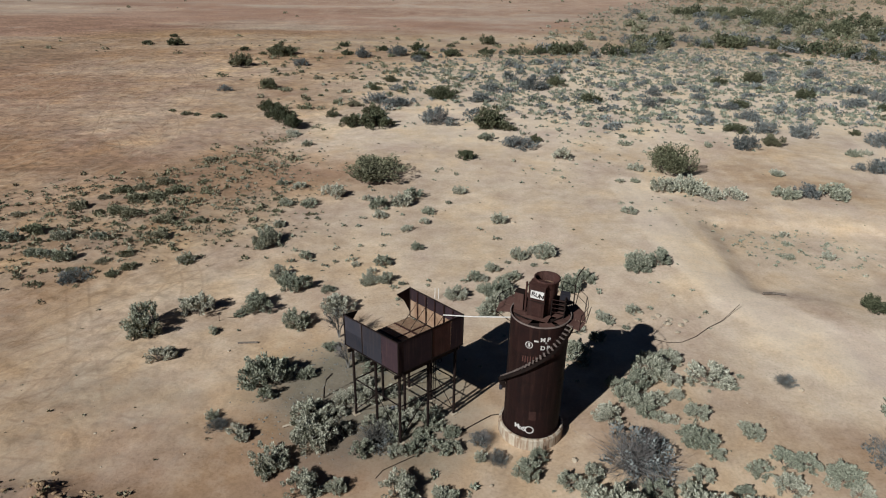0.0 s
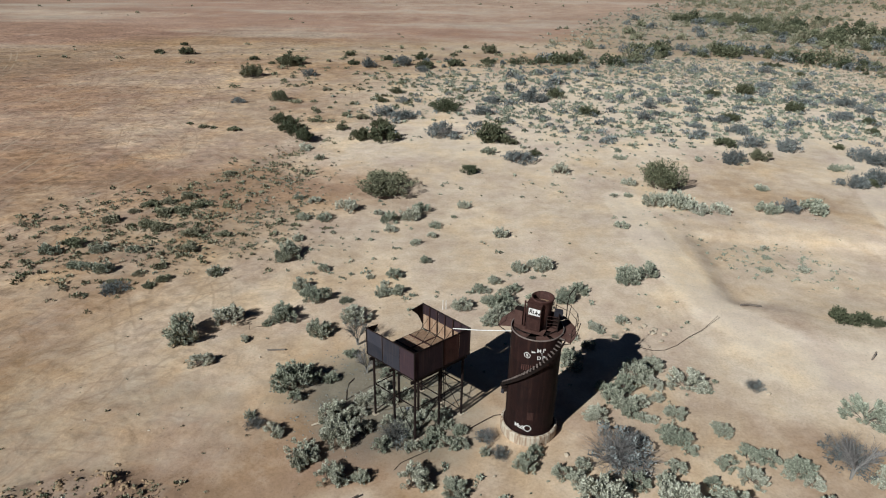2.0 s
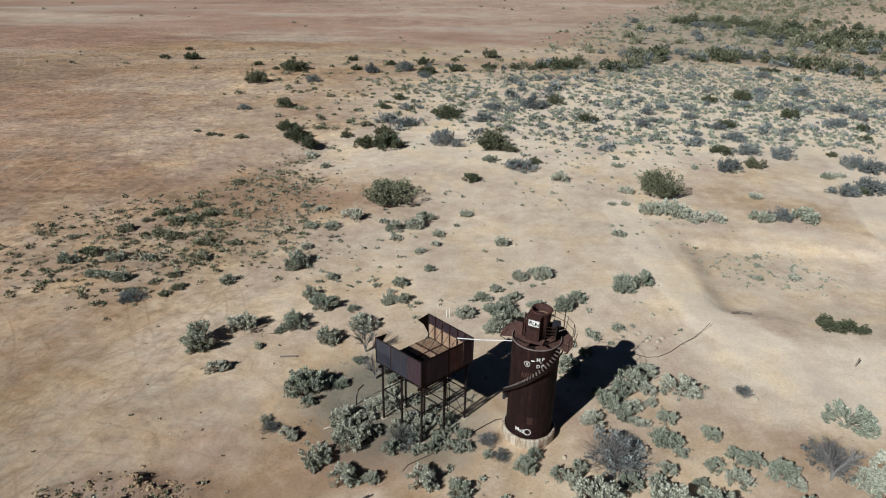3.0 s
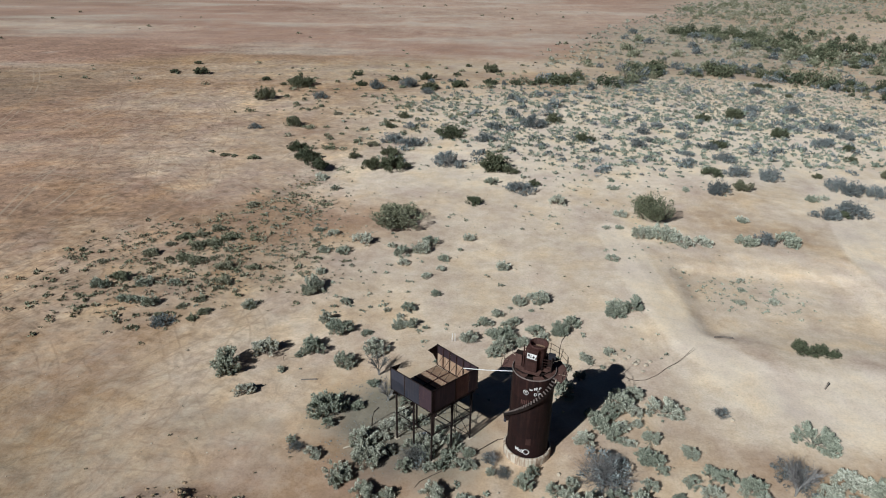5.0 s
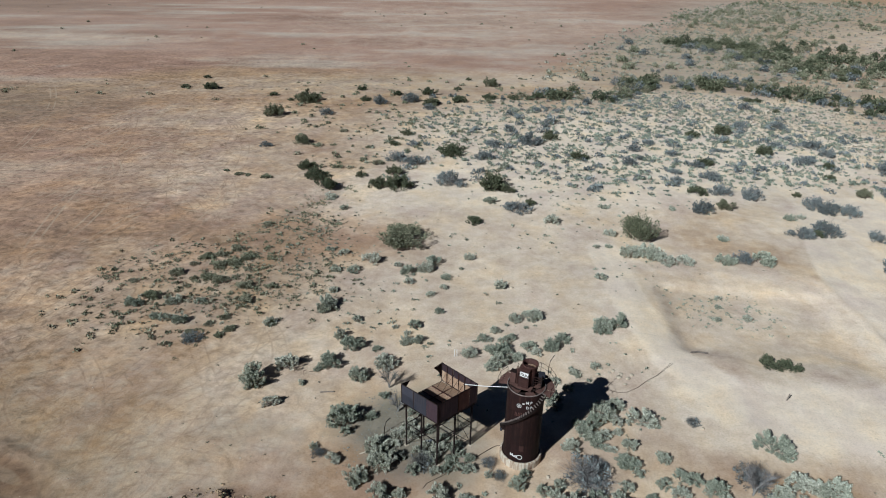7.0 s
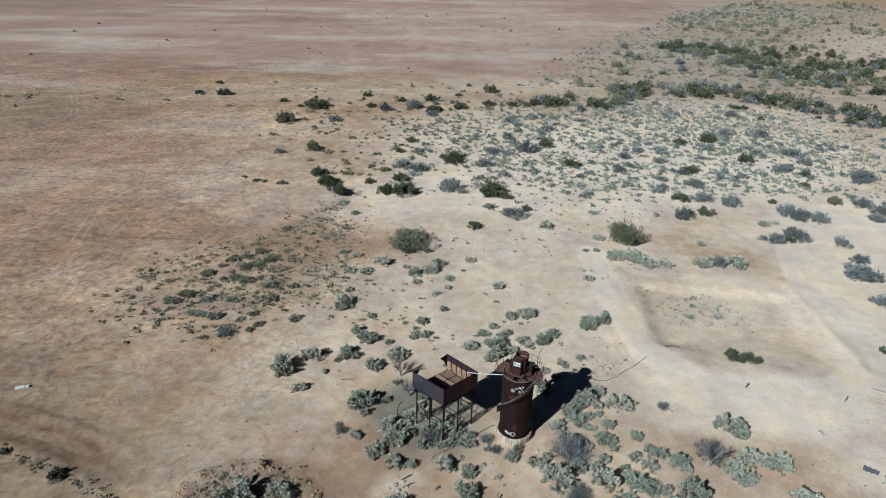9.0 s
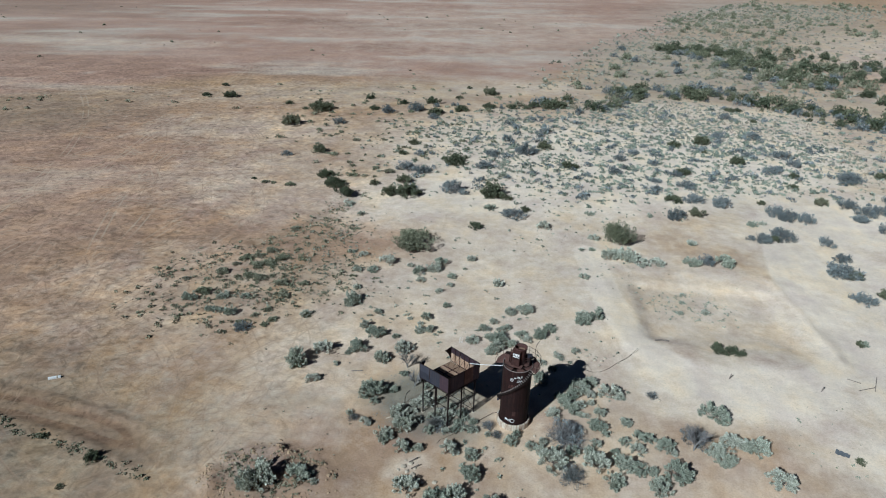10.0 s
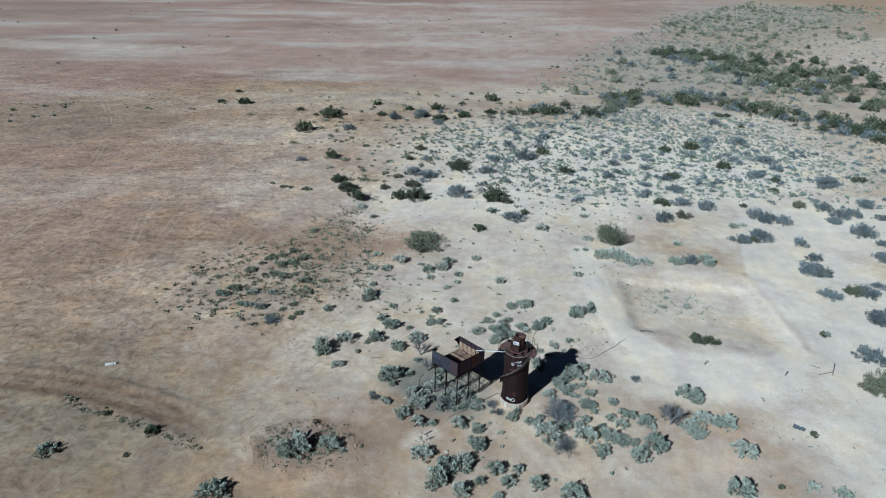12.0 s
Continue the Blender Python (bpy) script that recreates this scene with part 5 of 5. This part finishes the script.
clumps("hill_scrub", "thin scrub over the far rise", scatter(5, 22000, (0, 300, 170, 520), lambda x, y: rise(x, y) * (0.25 + 0.7 * fractal(x, y, 30, 90)) * (1 - 0.85 * bare_slope(x, y)), 0.35, 1.2), RISE_LEAF, 15, 8, 2, 0.6, 0.55)
clumps("hill_bushes", "scattered dark bushes over the far rise", spaced(scatter(25, 3000, (0, 330, 170, 560), lambda x, y: rise(x, y) * np.clip(fractal(x, y, 50, 95) * 2.6 - 0.95, 0, 1) * (1 - 0.65 * bare_slope(x, y)), 0.8, 3.0), 0.5), HEATH_LEAF, 26, 50, 3, 0.22, 0.9)
clumps("plain_scrub", "few dark bushes along the edge of the red plain", scatter(6, 3400, (-160, 20, 72, 190), lambda x, y: np.maximum(0.55 * west_scatter(x, y), blob(x, y, -150, 125, 16, 14, 0, 0.6) * 0.2), 0.28, 1.1), HEATH_LEAF, 16, 20, 3, 0.34, 0.7)
clumps("plain_dots", "few low bushes dotted over the far red plain", scatter(35, 300, (-330, 60, 150, 420), lambda x, y: np.clip(fractal(x, y, 50, 97) * 2.4 - 0.8, 0, 1) * 0.6, 0.4, 1.2), HEATH_LEAF, 36, 16, 2, 0.4)
clumps("dry_tufts", "small dry tufts on the sand round the tower", scatter(8, 2600, (-34, 42, -24, 62), lambda x, y: np.clip(fractal(x, y, 9, 80) * 1.6 - 0.75, 0, 1) * (1 - blob(x, y, 30, 20, 20, 14, 0, 0.3)), 0.06, 0.22), DRY_GRASS, 18, 8, 1, 0.7, 0.6)
clumps("small_tufts", "small grey-green tufts between the saltbushes", scatter(38, 3000, (-36, 26, -20, 66), lambda x, y: np.clip(fractal(x, y, 7, 98) * 2.2 - 0.95, 0, 1) * (1 - blob(x, y, 0, 0, 5, 5, 0, 0.3)) * (1 - step(x, 8, 18) * step(-y, -30, -20)) * np.maximum(step(y, 6, 12), step(x, -10, -5)), 0.10, 0.42), SCRUB_LEAF, 39, 16, 2, 0.45, 0.7)
clumps("hollow_tufts", "small dry tufts on the floor of the hollow", scatter(29, 420, (20, 36, 22, 34), lambda x, y: blob(x, y, 28, 28.5, 6, 4, 0, 0.6), 0.10, 0.34), SCRUB_LEAF, 30, 10, 2, 0.45, 0.6)
clumps("white_sand_tufts", "small grey tufts sprinkled over white sand", scatter(53, 500, (28, 56, -16, 8), lambda x, y: np.clip(fractal(x, y, 4, 75) * 2.6 - 1.2, 0, 1) * blob(x, y, 42, -6, 12, 10, 0, 0.5), 0.10, 0.38), SCRUB_LEAF, 54, 12, 2, 0.45, 0.5)
clumps("mound_weeds", "low yellow-green weeds over the clods of the mound", scatter(55, 1500, (-33, -18, -17, -5), lambda x, y: blob(x, y, -25.3, -10.8, 6.0, 4.4, 0, 0.3) * np.clip(fractal(x, y, 1.8, 76) * 2.6 - 0.9, 0, 1), 0.07, 0.3), HEATH_LEAF, 56, 12, 2, 0.5, 0.6)
clumps("verge_scrub", "thin tufts along the edge of the wheel track", scatter(27, 3200, (-60, -36, -14, -4), lambda x, y: np.exp(-(polyline(x, y, VERGE) / 0.45) ** 2) * np.clip(fractal(x, y, 2.2, 73) * 2.4 - 0.65, 0, 1), 0.08, 0.34), HEATH_LEAF, 28, 12, 2, 0.5, 0.6)


# ---- loose things on the ground ----
def lying(name, label, category, pts, r, mat, group="", n=6):
    pts = [(x, y, ground_at(x, y) + z) for x, y, z in pts]
    return tagged(new(name, Shape().rod(pts, r, n).mesh(name, mat)), label, category, group)


lying("cable", "thin rusty cable snaking over the sand", "cable", ((9.7, 10.3, 0.03), (10.6, 9.9, 0.05), (11.6, 10.1, 0.04), (12.8, 10.9, 0.05), (14.0, 12.1, 0.06), (15.4, 13.2, 0.10), (16.4, 14.2, 0.22), (17.2, 14.9, 0.5)), 0.02, DARK_STEEL)
lying("ground_pipe", "rusty pipe lying between tower and tank", "pipe", ((-1.75, 1.1, 0.1), (-2.3, 0.95, 0.08), (-2.9, 0.45, 0.06), (-3.7, -0.3, 0.06), (-4.6, -1.1, 0.06), (-5.4, -2.0, 0.05)), 0.024, DARK_STEEL, "ground pipes")
lying("ground_pipe", "rusty pipe lying on the sand below the tank", "pipe", ((-6.6, -2.9, 0.06), (-7.4, -3.5, 0.06), (-8.2, -4.1, 0.05), (-8.5, -4.7, 0.04)), 0.016, DARK_STEEL, "ground pipes")
lying("log", "dry grey log lying in the hollow", "log", ((20.3, 18.0, 0.1), (21.2, 18.35, 0.13), (22.3, 18.3, 0.08)), 0.10, TIMBER)
lying("bent_bar", "dark bent steel bar standing in the bushes", "bar", ((-12.8, 1.7, -0.1), (-12.75, 1.8, 0.7), (-12.6, 1.9, 1.3), (-12.2, 1.95, 1.75)), 0.05, DARK_STEEL)
lying("stake", "short dark stake beside a saltbush", "stake", ((-12.4, -2.6, -0.1), (-12.45, -2.6, 0.65)), 0.07, TIMBER)
lying("plank", "weathered plank lying by the bushes", "plank", ((-14.6, -1.2, 0.06), (-13.9, -0.8, 0.10)), 0.08, STONE, "planks", 4)
lying("plank", "weathered grey plank lying on the sand", "plank", ((-20.3, 7.2, 0.06), (-18.9, 7.4, 0.06)), 0.09, TIMBER, "planks", 4)
lying("thin_rod", "thin bent rod stuck in the sand", "rod", ((-22.8, 10.1, -0.1), (-22.75, 10.1, 0.5), (-22.4, 9.8, 0.8)), 0.03, DARK_STEEL)
for a, b, lean in ((-6.8, 14.7, 0.02), (-6.5, 14.72, -0.02)):
    lying("marker_post", "thin steel post in the sand", "post", ((a, b, -0.1), (a + lean, b, 0.95)), 0.03, PALE_PAINT, "marker posts")
for a, b in ((27.9, 10.2), (38.7, 8.7)):
    lying("stake", "small leaning wooden stake on the pale track", "stake", ((a, b, -0.1), (a + 0.2, b + 0.1, 0.75)), 0.06, TIMBER, "track stakes")
for p, q in (((43.6, 9.3, 0.1), (45.9, 10.0, 0.25)), ((45.6, 9.4, 0.05), (46.6, 11.4, 0.9)), ((43.2, 11.6, 0.08), (44.6, 10.9, 0.08))):
    lying("fallen_branch", "broken dry branch on pale sand", "branch", (p, q), 0.04, TIMBER, "fallen branches")
beam = thing("white_beam", "long white-painted beam lying on the plain", "beam", (-56.2, 2.1, ground_at(-56.2, 2.1) + 0.12), "", 22)
part("beam_body", Shape().box((1.4, 0.28, 0.22)), GRAFFITI, beam)
part("beam_joint", Shape().box((0.10, 0.32, 0.26), at=(0.3, 0, 0)), STONE, beam)


def flat_sheet(x, y, w, d, turn, label):
    t = thing("metal_sheet", label, "sheet", (x, y, ground_at(x, y) + 0.06), "", turn)
    s, v, f = Shape(), [], []
    for i in range(13):
        for k in range(2):
            v += [((i / 12 - 0.5) * w, (k - 0.5) * d * (1 - 0.02 * i), 0.05 * math.sin(i * 1.6) + 0.10 * (i / 12) ** 2 + dz) for dz in (0, 0.015)]
    for i in range(12):
        a = 4 * i
        f += [(a, a + 2, a + 6, a + 4), (a + 1, a + 5, a + 7, a + 3), (a, a + 4, a + 5, a + 1), (a + 2, a + 3, a + 7, a + 6)]
    f += [(0, 1, 3, 2), (48, 50, 51, 49)]
    part("sheet", s.add(v, f), GALVANISED, t)


flat_sheet(36.1, -2.2, 1.4, 0.9, -35, "dark grey metal sheet lying on the sand")
flat_sheet(-8.5, 0.9, 0.9, 0.5, 20, "small bent grey sheet among bushes below the tank")
flat_sheet(-7.2, 0.4, 0.7, 0.4, 75, "small bent grey sheet among bushes below the tank")


def stone_shape(rng, r, flat=0.6):
    bm = bmesh.new()
    bmesh.ops.create_icosphere(bm, subdivisions=1, radius=r)
    for p in bm.verts:
        p.co *= 0.75 + 0.5 * rng.rand()
        p.co.z *= flat
    s = Shape().add([tuple(p.co) for p in bm.verts], [tuple(q.index for q in f.verts) for f in bm.faces])
    bm.free()
    return s


def rocks(spots, label, group, mat=STONE, slab=False):
    rng = np.random.RandomState(len(label))
    for x, y, r in spots:
        s = stone_shape(rng, r, 0.35 if slab else 0.65)
        ob = tagged(new("rock", s.mesh("rock", mat)), label, "rock", group)
        ob.matrix_world = pose(x, y, ground_at(x, y) + r * 0.15, 0, 0, rng.rand() * 360)


rocks(((10.2, 13.2, 0.25), (10.7, 13.6, 0.3), (11.4, 13.1, 0.28), (11.1, 12.5, 0.35), (12.1, 12.4, 0.3), (11.6, 11.4, 0.26), (9.4, 13.9, 0.3), (8.5, 14.8, 0.35), (8.9, 12.9, 0.22), (12.6, 13.0, 0.24)), "broken pale rubble slab on the sand", "rubble by the tower", STONE, True)
rocks(((-5.0, -1.75, 0.33), (2.4, -2.3, 0.22), (2.2, 4.8, 0.2), (17.9, 5.1, 0.2), (13.9, 5.7, 0.14), (-2.3, -4.7, 0.14), (-20.6, 6.2, 0.12), (-7.3, 33.9, 0.2), (0.1, 31.5, 0.25)), "small whitish stone on sandy ground", "white stones", STONE)
rocks(((-11.7, -8.3, 0.36), (-11.0, -7.8, 0.3), (-11.3, -9.0, 0.28), (-10.6, -9.4, 0.34), (-9.6, -10.3, 0.22), (-8.3, -10.2, 0.3), (-8.0, -10.8, 0.22), (-10.5, -8.4, 0.24), (-12.2, -8.8, 0.2), (-11.6, -7.4, 0.18)), "pale broken concrete lump near the bushes", "concrete lumps", STONE, True)
for p, q in (((-11.2, -7.7, 0.1), (-10.3, -7.0, 0.2)), ((-10.9, -8.6, 0.1), (-10.1, -8.1, 0.25))):
    lying("timber_post", "dark fallen timber post on pale rubble", "post", (p, q), 0.06, BARK, "fallen posts", 4)


def dead_tree(x, y, h, seed, label):
    rng = np.random.RandomState(seed)
    t = thing("dead_tree", label, "tree", (x, y, ground_at(x, y)))
    trunk, twig = Shape(), Shape()
    for k in range(5):
        a = k * 1.3 + rng.rand()
        p = [Vector((0, 0, -0.1)), Vector((0.12 * math.cos(a), 0.12 * math.sin(a), 0.3 * h)), Vector((0.26 * h * math.cos(a), 0.26 * h * math.sin(a), 0.72 * h))]
        trunk.rod(p, 0.06, 5, 0.4)
        for _ in range(26):
            b = p[1].lerp(p[2], rng.rand() * 1.0)
            d = Vector((math.cos(a) + rng.normal() * 0.7, math.sin(a) + rng.normal() * 0.7, 1.1 + rng.rand())).normalized()
            e = b + d * h * (0.2 + 0.25 * rng.rand())
            twig.rod([b, b.lerp(e, 0.5) + Vector(rng.normal(size=3)) * 0.04, e], 0.016, 3, 0.4)
            for _ in range(2):
                g = b.lerp(e, 0.3 + 0.6 * rng.rand())
                twig.rod([g, g + d * 0.3 + Vector(rng.normal(size=3)) * 0.18], 0.010, 3, 0.4)
    part("trunk", trunk, TWIG, t)
    part("twig_crown", twig, TWIG, t)


dead_tree(-13.3, 8.6, 2.2, 5, "bare grey dead tree behind the tank")
dead_tree(-11.9, 5.0, 1.9, 6, "bare grey dead sapling beside the tank")
dead_tree(19.8, -3.0, 3.0, 7, "bare grey dead tree among saltbushes")


def clods(name, label, spots, mat, seed):
    rng = np.random.RandomState(seed)
    s = Shape()
    base = [stone_shape(rng, 1.0) for _ in range(5)]
    zs = height(np.array([p[0] for p in spots]), np.array([p[1] for p in spots]))
    for (x, y, r), z in zip(spots, zs):
        b = base[rng.randint(5)]
        c, q = math.cos(rng.rand() * 6), math.sin(rng.rand() * 6)
        s.add([(x + r * (c * p[0] - q * p[1]), y + r * (q * p[0] + c * p[1]), z + r * p[2]) for p in b.v], b.f)
    return tagged(new(name, s.mesh(name, mat)), label, "clods", kind="stuff")


CLOD = plain("earth_clod", (0.25, 0.165, 0.098), (0.37, 0.258, 0.16), 4)
GRAVEL = plain("grey_gravel", (0.13, 0.12, 0.10), (0.30, 0.28, 0.24), 3)
clods("earth_clods", "brown earth clods along the dry gully", scatter(31, 7000, (-46, -17, 20, 66), lambda x, y: (0.7 * (1 - step(polyline(x, y, GULLY), 0.6, 3.2)) * np.clip(fractal(x, y, 2.0, 79) * 2.5 - 0.8, 0, 1)), 0.05, 0.26), CLOD, 41)
clods("mound_clods", "brown clods heaped round the shrub mound", scatter(34, 9000, (-34, -17, -18, -5), lambda x, y: np.exp(-((np.hypot((x + 25.3) / 6.2, (y + 11.3) / 4.2) - 0.9) / 0.19) ** 2) * np.clip(fractal(x, y, 2.0, 78) * 3.0 - 0.95, 0, 1) * np.clip(0.6 + 0.10 * (y - x - 14), 0.3, 1), 0.03, 0.17), CLOD, 44)
clods("gravel", "grey gravel and litter beside the tank", scatter(33, 2200, (-19, -4, -4, 9), lambda x, y: blob(x, y, -11, 2.5, 6, 5, 0, 0.6), 0.02, 0.09), GRAVEL, 43)
clods("pebbles", "small stones scattered over the sand", scatter(32, 2600, (-45, 50, -25, 55), lambda x, y: np.clip(fractal(x, y, 7, 84) * 1.8 - 0.7, 0, 1), 0.02, 0.09), STONE, 42)
